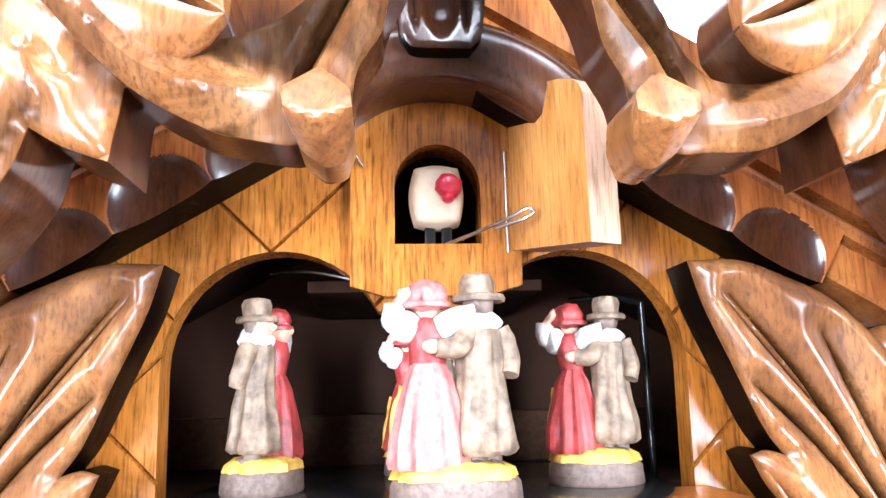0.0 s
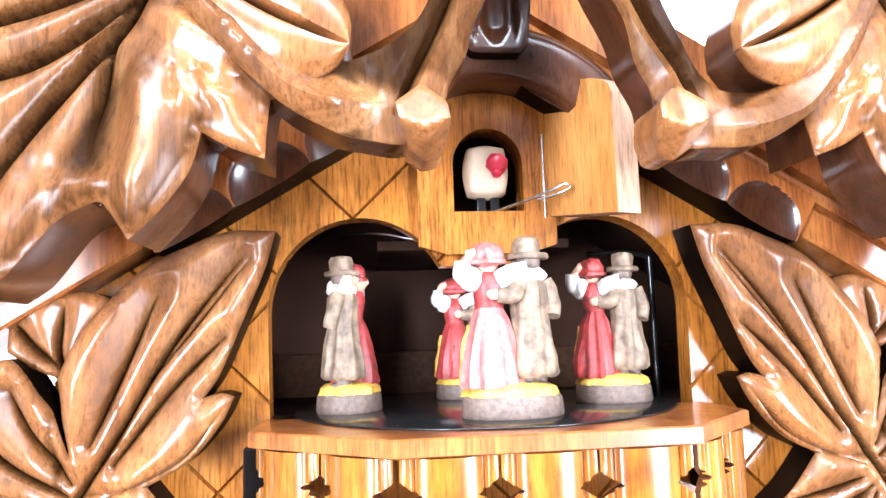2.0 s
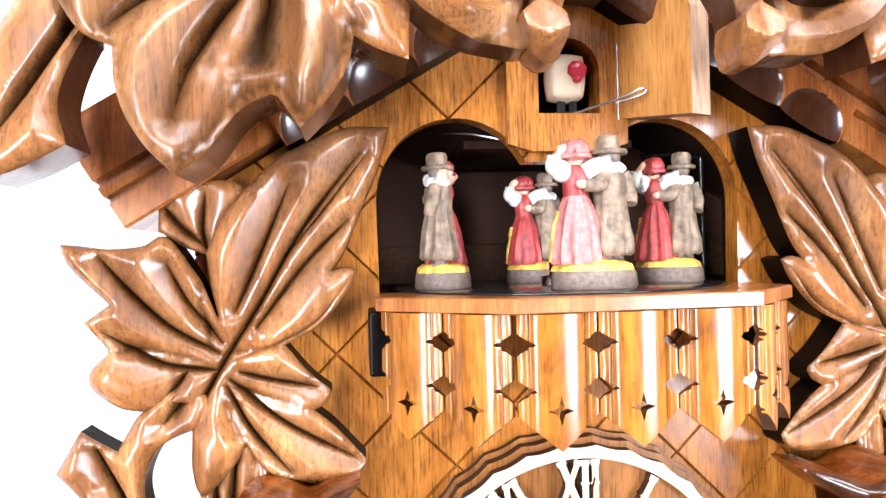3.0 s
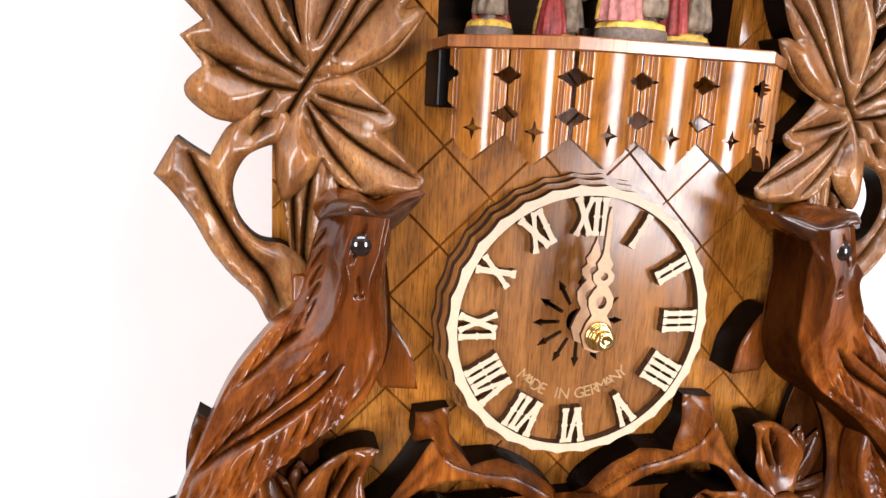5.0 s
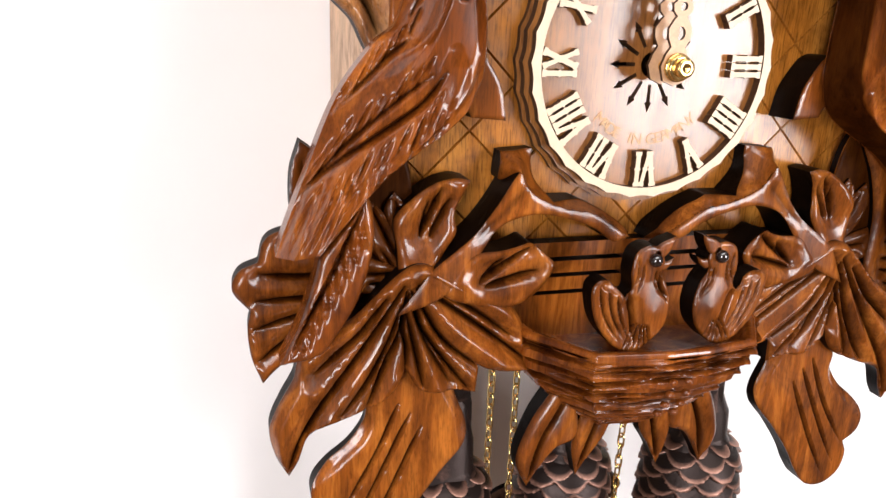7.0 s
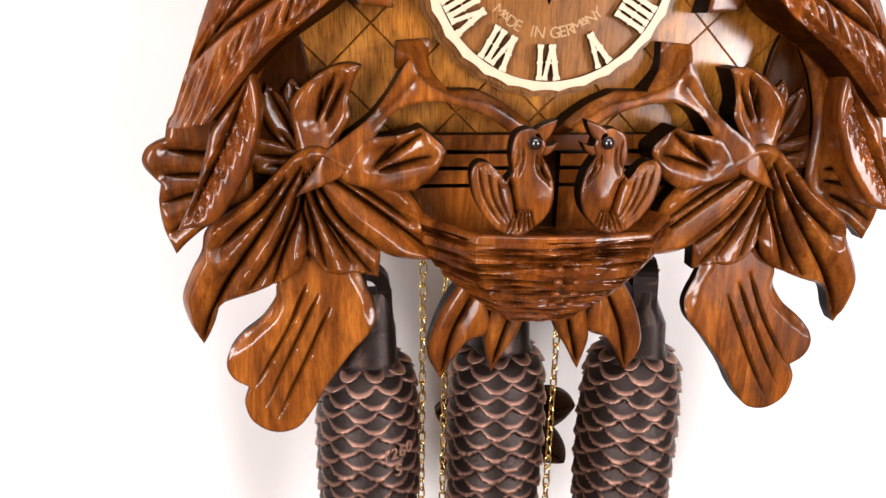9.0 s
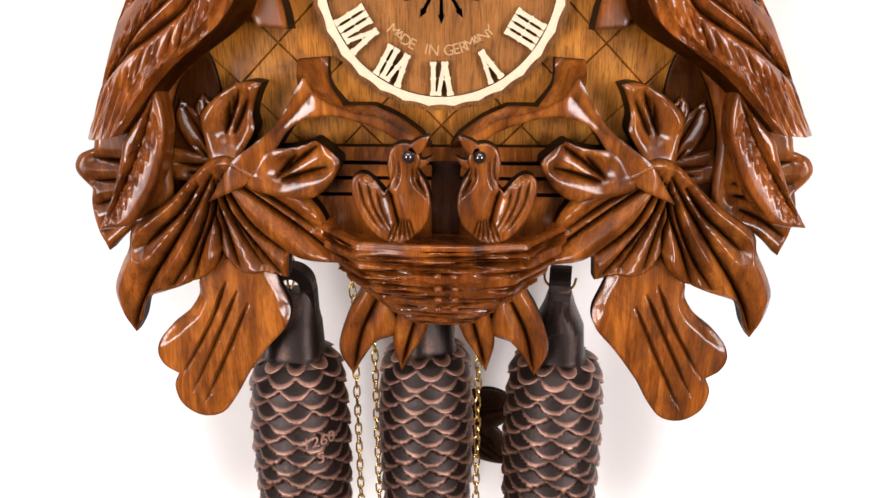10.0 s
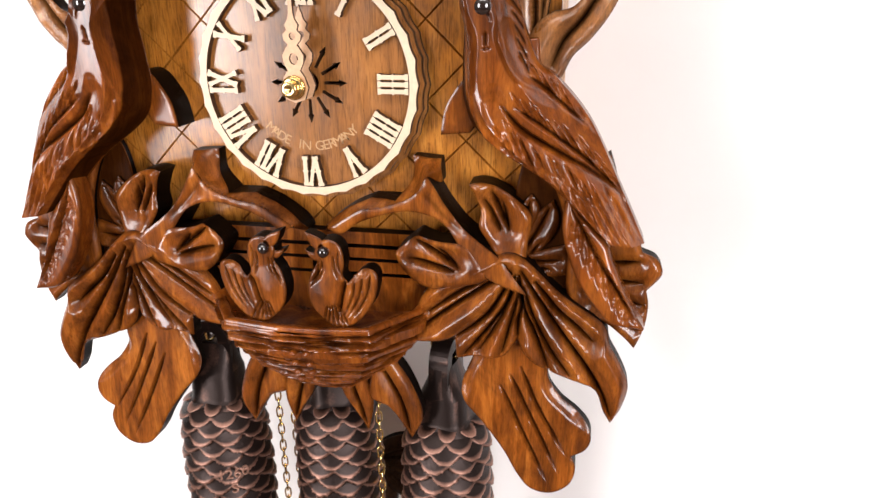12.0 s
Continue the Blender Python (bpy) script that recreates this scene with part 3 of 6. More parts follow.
def case_box():
    for s in (-1, 1):
        sh = Shape()
        box(sh, (s * 110 - 6, 8.2, -107), (s * 110 + 6, WALL_Y - 2, 134), 0, 0.8)
        part("case_side", sh, M_RAW, clock, "pale unstained wooden case side")
    sh = Shape()
    box(sh, (-103.5, 8.2, -107), (103.5, WALL_Y - 2, -99), 0, 0.6)
    part("case_bottom", sh, M_RAW, clock)
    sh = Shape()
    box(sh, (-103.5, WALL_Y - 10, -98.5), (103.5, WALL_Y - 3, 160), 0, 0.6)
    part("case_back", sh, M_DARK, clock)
    sh = Shape()
    board(sh, [(-103, 104), (103, 104), (103, 138), (0, 198), (-103, 138)], (), 84, 88)
    part("stage_backdrop", sh, M_GLOSS, clock, "glossy dark panel behind the dancers")
    sh = Shape()
    box(sh, (-103, 78, 103), (103, 82, 121), 0, 0.4)
    part("stage_ledge", sh, M_BURNT, clock, "low brown ledge behind the dancers")
    sh = Shape()
    box(sh, (-103, 8.5, 98), (103, 83, 102), 0, 0.4)
    part("stage_floor", sh, M_DARK, clock)
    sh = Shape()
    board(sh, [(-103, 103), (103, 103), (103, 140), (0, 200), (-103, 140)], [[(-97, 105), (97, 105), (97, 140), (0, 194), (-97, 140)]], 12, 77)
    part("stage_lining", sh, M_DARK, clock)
    # a thin plate shields the cuckoo's chamber from the stage
    sh = Shape()
    box(sh, (-30, 14, 153), (30, 82, 156), 0, 0.3)
    part("chamber_floor", sh, M_DARK, clock)
    # hollow behind the sunburst
    sh = Shape()
    box(sh, (-34, 30, -34), (34, 33, 34), 0, 0.3)
    part("movement_plate", sh, M_DARK, clock)


front_panel()
case_box()


# ---- roof: two fascia boards with mouldings and a scalloped trim under the apex
def roof(s):
    ang = math.atan(0.6)
    ca, sa = math.cos(ang), math.sin(ang)

    def place(u, y, w):
        """u runs down the slope from the apex, w across it."""
        x = u * ca + w * sa
        return (s * x, y, 207 - u * sa + w * ca)

    u1 = 156
    prof = [(0, -6), (0, -11.0), (0.8, -11.8), (8.4, -11.8), (9.0, -9.2), (10, -9.2), (10.5, -12.6), (12.2, -13.4), (13.6, -12.8), (14, -10.0), (15.2, -10.0), (15.8, -13.8), (33, -14.4), (34, -14.6), (34, 10), (34, WALL_Y - 1), (31, WALL_Y - 1), (3, WALL_Y - 1), (0, WALL_Y - 1), (0, -6)]
    sh = Shape()
    rows = []
    for i in range(41):
        u = lerp(0, u1, i / 40)
        rows.append([place(u if i else -w * math.tan(ang), y, w) for w, y in prof])
    sh.sheet(rows, 0, False)
    sh.add(rows[-1][:-1], [tuple(range(len(prof) - 1))], 0, False)
    ob = part("roof_board", sh, M_ROOF if s < 0 else M_ROOF_R, clock, "red-brown roof board with moulded edge")
    # trim with a row of scoops whose lower halves run out at the blackened edge
    tr = Shape()
    n, k = 364, 34
    rows = []
    for i in range(n + 1):
        u = lerp(12.0, 104.0, i / n)
        ph = (u - 12.0) / 23.0
        q = ph - math.floor(ph)
        row = []
        for j in range(k + 1):
            w = lerp(-4.2, 9.6, j / k)
            e = (abs(q - 0.5) / 0.5) ** 2.3 + ((w + 4.2) / 11.4) ** 2
            row.append((u, -16.0 + 3.0 * max(0.0, 1 - e) ** 0.75, w, e < 1.0))
        rows.append(row)
    tr.add([place(u, y, w) for r in rows for u, y, w, _ in r], [])
    for i in range(n):
        for j in range(k):
            a = i * (k + 1) + j
            tr.f.append((a, a + 1, a + k + 2, a + k + 1))
            tr.m.append(1 if rows[i][j][3] and rows[i + 1][j + 1][3] else 0)
            tr.s.append(True)
    lip = [place(r[0][0], r[0][1], -4.2) for r in rows]
    tr.sheet([lip, [place(r[0][0], -0.3, -4.2) for r in rows]], 2, False)
    tr.sheet([[place(r[-1][0], r[-1][1], 9.6) for r in rows], [place(r[-1][0], -10, 9.6) for r in rows]], 2, False)
    tr.add([place(104, -16, -4.2), place(104, -16, 9.6), place(104, -0.3, 9.6), place(104, -0.3, -4.2)], [(0, 1, 2, 3)], 2, False)
    part("scalloped_trim", tr, [M_ROOF if s < 0 else M_ROOF_R, M_TRIM, M_EDGE], ob, "trim with dark polished scalloped hollows")


for side in (-1, 1):
    roof(side)


def apex_arch():
    """The curved moulding that spans the gable over the little door."""
    sh = Shape()
    rows = []
    for i in range(49):
        a = radians(lerp(34, 146, i / 48))
        row = []
        for r, y in ((27, 0), (27, -15), (28.5, -18), (33, -20.2), (38, -20.8), (41, -19), (41, -12)):
            row.append((2 + 1.05 * r * math.cos(a), y, 170 + r * math.sin(a)))
        rows.append(row)
    sh.sheet(rows, 0, True)
    part("apex_arch", sh, M_TRIM, clock, "dark carved arch below the ridge")
    kb = Shape()
    relief(kb, [(-9, 224, 1), (-7, 204, 1), (-4.5, 201, 1), (8.5, 201, 1), (11, 204, 1), (13, 224, 1)], lambda x, z: -23 - 0.08 * (224 - z), -10, [([(2, 222), (2, 212), (2, 203)], 4.0, 1.8, 0), ([(-4, 222), (-3.5, 204)], 1.4, 1.2, 1), ([(8, 222), (7.5, 204)], 1.4, 1.2, 1)], 1.2, 0.9, 0.9)
    part("keystone", kb, M_TRIM, clock)


apex_arch()


# ---- cuckoo door, its plate and wires
def door_plate():
    outer = [(-18.5, 152), (-10.5, 149.6), (13.5, 149.6), (21.5, 152), (21.5, 191), *arc(1.5, 186, 20, 15, 80, 8, 13), (3.5, 196.5), (1.5, 199), (-0.5, 196.5), *arc(1.5, 186, 20, 100, 165, 8, 13), (-18.5, 191)]
    win = [(-8.2, 161.8), (12.2, 161.8), *arc(2, 175.6, 10.2, 0, 180, 14, 10.6)]
    sh = Shape()
    board(sh, outer, [win], -4.0, -0.02)
    part("door_plate", sh, M_PANEL, clock, "golden plate round the cuckoo window")


def cuckoo_door():
    door = tagged(new("cuckoo_door"), "small oak door standing open")
    door.parent = clock
    door.matrix_basis = pose(0.0195, -0.0045, 0, 0, 0, -68.5)
    outer = [(0, 160), (29, 156.4), (29, 188), (28, 190.4), (25.5, 192.4), (21, 194.2), (15, 195.8), (9, 196.6), (4.5, 196.4), (1.5, 195.2), (0, 193)]
    sh = Shape()
    board(sh, outer, (), 0, 7.6, rim_mat=1)
    part("door_leaf", sh, [M_DOOR, M_END], door)
    h = Shape()
    tube(h, [(-0.4, -1.2, 159.5), (-0.4, -1.2, 184)], 0.4)
    tube(h, [(-0.4, -1.2, 184), (-2, 1.5, 184.5)], 0.45)
    part("hinge_wire", h, M_STEEL, door)


door_plate()
cuckoo_door()


def door_wires():
    sh = Shape()
    tube(sh, [(2.5, -1, 161.6), (10, -9, 163.2), (17, -16, 165.2), (20.5, -18.5, 166.6), (21.6, -18.6, 165.4), (19, -17.4, 164.2), (14, -13.5, 163.2)], 0.42, 0, 8, 6)
    part("lifting_wire", sh, M_STEEL, clock, "thin steel lifting wire with a loop")
    sh = Shape()
    tube(sh, [(-20, -10, 190), (-18, -7, 184), (-15.6, -4.2, 180.5)], 0.4)
    part("stay_wire", sh, M_STEEL, clock)


door_wires()


def cuckoo():
    sh = Shape()

    def squarish(x, y, z):
        m = max(abs(x), abs(z) * 0.92, abs(y) * 0.9)
        return 0.78 + 0.34 * (1 / max(m, 0.5) - 1)
    ball(sh, (2.0, 1.0, 174), (8.6, 7, 10), 0, 32, 24, squarish)
    ball(sh, (4.6, -4.6, 175.6), (3.5, 2.6, 3.5), 1, 20, 12, lambda x, y, z: 1 - 0.12 * abs(math.sin(5 * z + 2 * x)))
    ball(sh, (4.4, -5.0, 172.6), (1.5, 2, 1.3), 1, 12, 8)
    box(sh, (-1, -1, 161), (1.6, 2, 166.5), 2, 0.4)
    box(sh, (3, -1, 161), (5.6, 2, 166.5), 2, 0.4)
    bird = part("cuckoo", sh, [M_CREAM, M_BEAK, M_BLACK], clock, "cream cuckoo with a red open mouth")
    return bird


cuckoo()


# ---- balcony
BALC = [(-62.5, -24), (-28.5, -50), (40, -49), (64.5, -24)]


def balcony():
    bal = tagged(new("balcony"), "wooden balcony with fretted slats below the dancers")
    bal.parent = clock
    top = [(-62.5, -0.3), *BALC, (64.5, -0.3)]
    sh = Shape()
    n = len(top)
    loops = []
    for off, z in ((1.2, 101.0), (0, 101.5), (0, 104.9), (0.5, 105.3)):
        loops.append([(x * (1 - off / 60), y + (off if y < -1 else 0), z) for x, y in top])
    sh.sheet(loops, 0, False, True)
    sh.add(loops[0], [tuple(range(n))[::-1]], 0, False)
    sh.add(loops[-1], [tuple(range(n))], 0, False)
    part("balcony_floor", sh, M_ROOF, bal, "dark brown balcony floor board")

    def slat(a, b):
        """One fretted slat between two plan points."""
        a, b = np.array(a, float), np.array(b, float)
        d = b - a
        w = np.linalg.norm(d)
        d /= w
        out = np.array((d[1], -d[0]))
        g, nt = 0.3, w * 0.22

        def side(sg):
            pts = [(g, 101.0), (g, 96.1), (g + nt * 0.45, 94.6), (g + nt, 93.2), (g + nt * 0.45, 91.8), (g, 90.3), (g, 84.1), (g + nt * 0.45, 82.6), (g + nt, 81.2), (g + nt * 0.45, 79.8), (g, 78.3), (g, 74.6)]
            return pts if sg < 0 else [(w - x, z) for x, z in reversed(pts)]
        outer = [*side(-1), (w / 2, 65.8), *side(1)]
        star = []
        for k in range(4):
            for f, r in ((0, 3.7), (0.25, 1.75), (0.5, 1.3), (0.75, 1.75)):
                t = radians(90 * (k + f))
                star.append((w / 2 + r * math.cos(t) * 0.95, 76.2 + r * math.sin(t)))

        def proud(x):
            """Moulded face of a slat: low fillet, bead, groove and a broad swelling field."""
            e = min(x, w - x) / w
            if e < 0.085:
                return 1.3
            if e < 0.15:
                return 1.3 + 1.1 * math.sin(math.pi * (e - 0.085) / 0.065) ** 0.8
            if e < 0.185:
                return 1.1
            return 1.9 + 1.9 * math.sqrt(max(0.0, 1 - ((0.5 - e) / 0.325) ** 2))
        cols = [0.08, 0.09, 0.105, 0.118, 0.13, 0.145, 0.155, 0.18, 0.19, 0.205, 0.225, 0.255, 0.295, 0.34, 0.39, 0.445, 0.5]
        sh = Shape()
        verts, faces, rims = poly_fill(outer, [star], (), 0.7, 0.8, [(1, 0, w * q) for q in (*cols, *(1 - q for q in cols[:-1]))])
        fr, bk = [], []
        for x, y, z in verts:
            p = a + d * x
            q = p + out * proud(x)
            fr.append((q[0], q[1], z))
            bk.append((p[0], p[1], z))
        sh.add(fr, faces, 0, True)
        sh.add(bk, [f[::-1] for f in faces], 0, False)
        m = len(fr)
        sh.add(fr + bk, [(i, j, j + m, i + m) for i, j in rims], 1, False)
        part("slat", sh, [M_RAIL, M_TRIM], bal)

    inner = [(x * 0.965, y + 3.6) for x, y in BALC]
    for (a, b), k in zip(zip(inner, inner[1:]), (2, 3, 2)):
        for i in range(k):
            slat(np.array(a) + (np.array(b) - a) * i / k, np.array(a) + (np.array(b) - a) * (i + 1) / k)
    for s in (-1, 1):
        sh = Shape()
        xs = -61 if s < 0 else 61
        box(sh, (xs - 3.4, -20, 82), (xs + 3.6, -0.4, 100.9), 0, 0.8)
        part("side_bracket", sh, M_EDGE, bal)


balcony()


# ---- dial
def dial():
    d = tagged(new("dial"), "round wooden dial with a cream chapter ring")
    d.parent = clock
    d.location = (0, 0, 2.2 * MM)
    d.scale = (0.98, 1, 0.98)

    def wavy(r, amp, n, k=240, ph=0.0):
        return [((r + amp * abs(math.sin(n * t / 2 + ph))) * math.cos(t), (r + amp * abs(math.sin(n * t / 2 + ph))) * math.sin(t)) for t in (2 * math.pi * i / k for i in range(k))]

    burst = []
    for k in range(12):
        t = radians(30 * k)
        c, s = math.cos(t), math.sin(t)
        o = [(8.0, -0.75), (15.4, -0.9), (15.4, -1.7), (19.6, 0), (15.4, 1.7), (15.4, 0.9), (8.0, 0.75)]
        burst.append([(x * c - y * s, x * s + y * c) for x, y in o])
    hub = arc(0, 0, 5.2, 0, 345, 23)
    sh = Shape()
    board(sh, wavy(59.2, -1.0, 30, 300, 0.2), [hub, *burst], -3.0, -0.05, rim_mat=1)
    board(sh, wavy(57.6, -1.0, 30, 300), [hub, *burst], -7.2, -3.0, rim_mat=1)
    part("dial_disc", sh, [M_DIAL, M_BURNT], d, "brown scalloped disc with a sunburst cut-out")
    sh = Shape()
    board(sh, wavy(55.5, -0.95, 30, 300), [arc(0, 0, 51.2, 0, 358, 179)], -11.2, -7.25, rim_mat=1)
    part("chapter_ring", sh, [M_CREAM, M_BURNT], d, "cream scalloped ring with scorched edges")

    def numeral(text, hour):
        th = radians(90 - 30 * hour)
        strokes, x = [], 0.0
        for ch in text:
            if ch == "I":
                strokes.append(((x + 1.1, 0), (x + 1.1, 15)))
                x += 3.3
            elif ch == "V":
                strokes += [((x + 0.6, 15), (x + 3.4, 0)), ((x + 6.2, 15), (x + 3.4, 0))]
                x += 7.4
            else:
                strokes += [((x + 0.4, 15), (x + 6.4, 0)), ((x + 6.4, 15), (x + 0.4, 0))]
                x += 7.4
        wd = x - 0.8
        sh = Shape()
        for k, (p, q) in enumerate(strokes):
            p, q = np.array(p), np.array(q)
            e = (q - p) / np.linalg.norm(q - p)
            n = np.array((-e[1], e[0]))
            hw = 1.05 if abs(e[0]) < 0.05 else (1.15 if k % 2 == 0 else 0.9)
            ln = np.linalg.norm(q - p)
            pts = [p + n * hw * 1.4, p + e * 1.4 + n * hw * 1.4, p + e * 2.0 + n * hw, p + e * (ln / 2 - .7) + n * hw, p + e * ln / 2 + n * hw * 1.5, p + e * (ln / 2 + .7) + n * hw, q - e * 2 + n * hw, q - e * 1.4 + n * hw * 1.4, q + n * hw * 1.4]
            back = [p - n * hw * 1.4, p + e * 1.4 - n * hw * 1.4, p + e * 2.0 - n * hw, p + e * (ln / 2 - .7) - n * hw, p + e * ln / 2 - n * hw * 1.5, p + e * (ln / 2 + .7) - n * hw, q - e * 2 - n * hw, q - e * 1.4 - n * hw * 1.4, q - n * hw * 1.4]
            loop = []
            for a in pts + back[::-1]:
                u, v = a[0] - wd / 2, a[1] + 35.6
                loop.append((v * math.cos(th) + u * math.sin(th), v * math.sin(th) - u * math.cos(th)))
            lift = 0.03 * k
            board(sh, loop, (), -11.0 - lift, -7.3 + lift, rim_mat=1)
        part("numeral", sh, [M_CREAM, M_BURNT], d)

    for hour, text in enumerate("I II III IIII V VI VII VIII IX X XI XII".split(), 1):
        numeral(text, hour)

    # gilt words along the lower arc
    sh = Shape()
    words = "MADE IN GERMANY"
    for k, ch in enumerate(words):
        if ch == " ":
            continue
        cu = bpy.data.curves.new("letter", "FONT")
        cu.body, cu.size, cu.align_x, cu.extrude = ch, 0.0068, "CENTER", 0.0001
        ob = bpy.data.objects.new("letter", cu)
        me = ob.to_mesh()
        t = radians(lerp(-134, -46, k / (len(words) - 1)))
        vs = []
        for v in me.vertices:
            r = 33.2 - v.co.y / MM
            # letter tops point to the middle of the dial
            ux, uz = -math.sin(t), math.cos(t)
            vs.append((r * math.cos(t) + ux * v.co.x / MM, -7.35 - v.co.z / MM, r * math.sin(t) + uz * v.co.x / MM))
        sh.add(vs, [tuple(p.vertices) for p in me.polygons], 0, False)
        ob.to_mesh_clear()
        bpy.data.objects.remove(ob)
    part("lettering", sh, M_GILT, d, "gilt words Made in Germany")

    # hour and minute pointers
    def hand(length, y, ang, fat, name):
        c, s = math.cos(radians(ang)), math.sin(radians(ang))

        def turn(pts):
            return [(x * c + z * s, -x * s + z * c) for x, z in pts]
        half = [(0, -7.2), (4.8, -5.4), (6.6, 0), (5.0, 4.6), (3.2 * fat, 7.6), (5.0 * fat, 11), (5.4 * fat, 14.4), (3.4 * fat, 17.6), (2.2 * fat, 19), (4.2 * fat, 21), (4.6 * fat, 23.4), (2.6 * fat, 25.4), (3.4 * fat, 27.6), (1.8 * fat, 30), (1.0, 33), (0.75, length - 3), (0, length)]
        outer = [*half, *[(-x, z) for x, z in half[-2:0:-1]]]
        hl = [turn(arc(0.2, 12.8, 2.3 * fat, 0, 330, 11, 2.6)), turn(arc(0.2, 22.8, 1.7 * fat, 0, 330, 11))]
        sh = Shape()
        board(sh, turn(outer), hl, y - 1.6, y, rim_mat=1)
        part(name, sh, [M_HAND, M_BURNT], d, "pale carved wooden hand")
    hand(36, -13.5, 1.5, 1.05, "hour_hand")
    hand(49, -22.5, 1.0, 0.95, "minute_hand")
    sh = Shape()
    for r0, y0, y1 in ((2.2, 4, -27), (5.6, -24.2, -26.2), (5.0, -26.2, -28), (3.7, -28, -31.6)):
        rows = [[(r * math.cos(2 * math.pi * j / 32), y, r * math.sin(2 * math.pi * j / 32)) for j in range(32)] for r, y in ((0.01, y0), (r0 * 0.96, y0), (r0, y0 - 0.3), (r0, y1 + 0.3), (r0 * 0.93, y1), (0.8, y1), (0.7, y1 + 0.9), (0.01, y1 + 0.9))]
        sh.sheet(rows, 0, True, True)
    part("arbor_nut", sh, M_BRASS, d, "polished brass hand nut")


dial()


# ---- carved leaves beside the arches
def upper_leaf(sh):
    """A vine leaf with one tall lobe, side lobes and V-cuts that meet on the stem."""
    body = [(-108, 100), (-110, 110), (-111, 119, 1), (-107, 128), (-101, 136), (-90, 146.5), (-79, 152), (-69, 155.5), (-57, 155.5, 1), (-60, 145), (-65.5, 132), (-71, 119), (-75, 113, 1), (-71, 114), (-67.5, 113, 1), (-71, 106), (-79, 97), (-89, 91.5, 1), (-82, 83), (-75.5, 77.5, 1), (-77.5, 74), (-81, 72, 1), (-75, 67), (-66, 57, 1), (-68, 53), (-76, 51), (-87, 52), (-95, 55), (-101, 63, 1), (-105, 56), (-113, 49), (-116, 56), (-116, 70),
            (-118, 76), (-130, 74, 1), (-136, 75.5), (-143, 81), (-143.5, 86), (-138, 91.5, 1), (-145, 100, 1), (-138, 105, 1), (-148.5, 116), (-151, 122.5, 1), (-140, 121), (-129, 121.5), (-122, 124), (-114, 113)]

    cuts = []
    for path, w, d, wide, deep in (([(-118, 66), (-113, 76), (-105, 90), (-96, 104), (-87, 120), (-78, 133), (-66, 148)], 2.1, 3.4, 6, 1.6), ([(-103, 102), (-95, 120), (-87, 139)], 2.0, 2.6, 7, 1.6), ([(-97, 97), (-83, 115), (-70, 128)], 1.8, 2.4, 6, 1.4), ([(-89, 117), (-77, 131), (-63, 149)], 1.4, 1.8, 4, 0.8),
                                     ([(-103, 88), (-89, 93), (-79, 99), (-70, 110)], 1.6, 1.8, 7, 1.8), ([(-102, 84), (-93, 81.5), (-80, 79)], 1.8, 2.6, 6, 1.8), ([(-105, 82), (-95, 73), (-85, 66), (-68, 57)], 2.0, 3.0, 7, 1.8), ([(-106, 80), (-99, 67), (-88, 54)], 2.0, 2.8, 6, 1.8),
                                     ([(-108, 90), (-121, 97.5), (-132, 108), (-141, 119)], 2.2, 3.2, 8, 2.2), ([(-107, 93), (-116, 104), (-122, 116)], 1.8, 2.4, 6, 1.6), ([(-109, 85), (-124, 87.5), (-140, 97)], 2.2, 3.2, 8, 2.4), ([(-117, 85), (-127, 72)], 1.9, 2.6, 6, 1.8)):
        cuts.append((path, 0.55 * w, 0.65 * d, 1))
    cuts += [([(-104, 90), (-89, 91.5)], 4, 2.6, 1.4), ([(-110, 92), (-113, 108), (-111, 119)], 5, 2.4, 1.4), ([(-112, 88), (-128, 92), (-138, 91)], 4, 2.0, 1.4), ([(-104, 80), (-92, 76), (-81, 72)], 4, 2.2, 1.4), ([(-107, 76), (-104, 68), (-101, 63)], 4, 2.4, 1.4)]
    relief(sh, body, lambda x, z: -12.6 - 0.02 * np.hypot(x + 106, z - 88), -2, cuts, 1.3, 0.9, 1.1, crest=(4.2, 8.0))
    small = [(-125, 137, 1), (-125.5, 126, 1), (-118, 121), (-111, 118.5, 1), (-106, 127), (-99, 137), (-108, 141)]
    relief(sh, small, -8.0, -1, [([(-111.5, 120), (-113, 127), (-112, 137)], 1.5, 2.0, 1), ([(-124, 133), (-119, 127), (-113, 122)], 1.5, 2.0, 1)], 1.0, 0.7, crest=(2.6, 5.0))


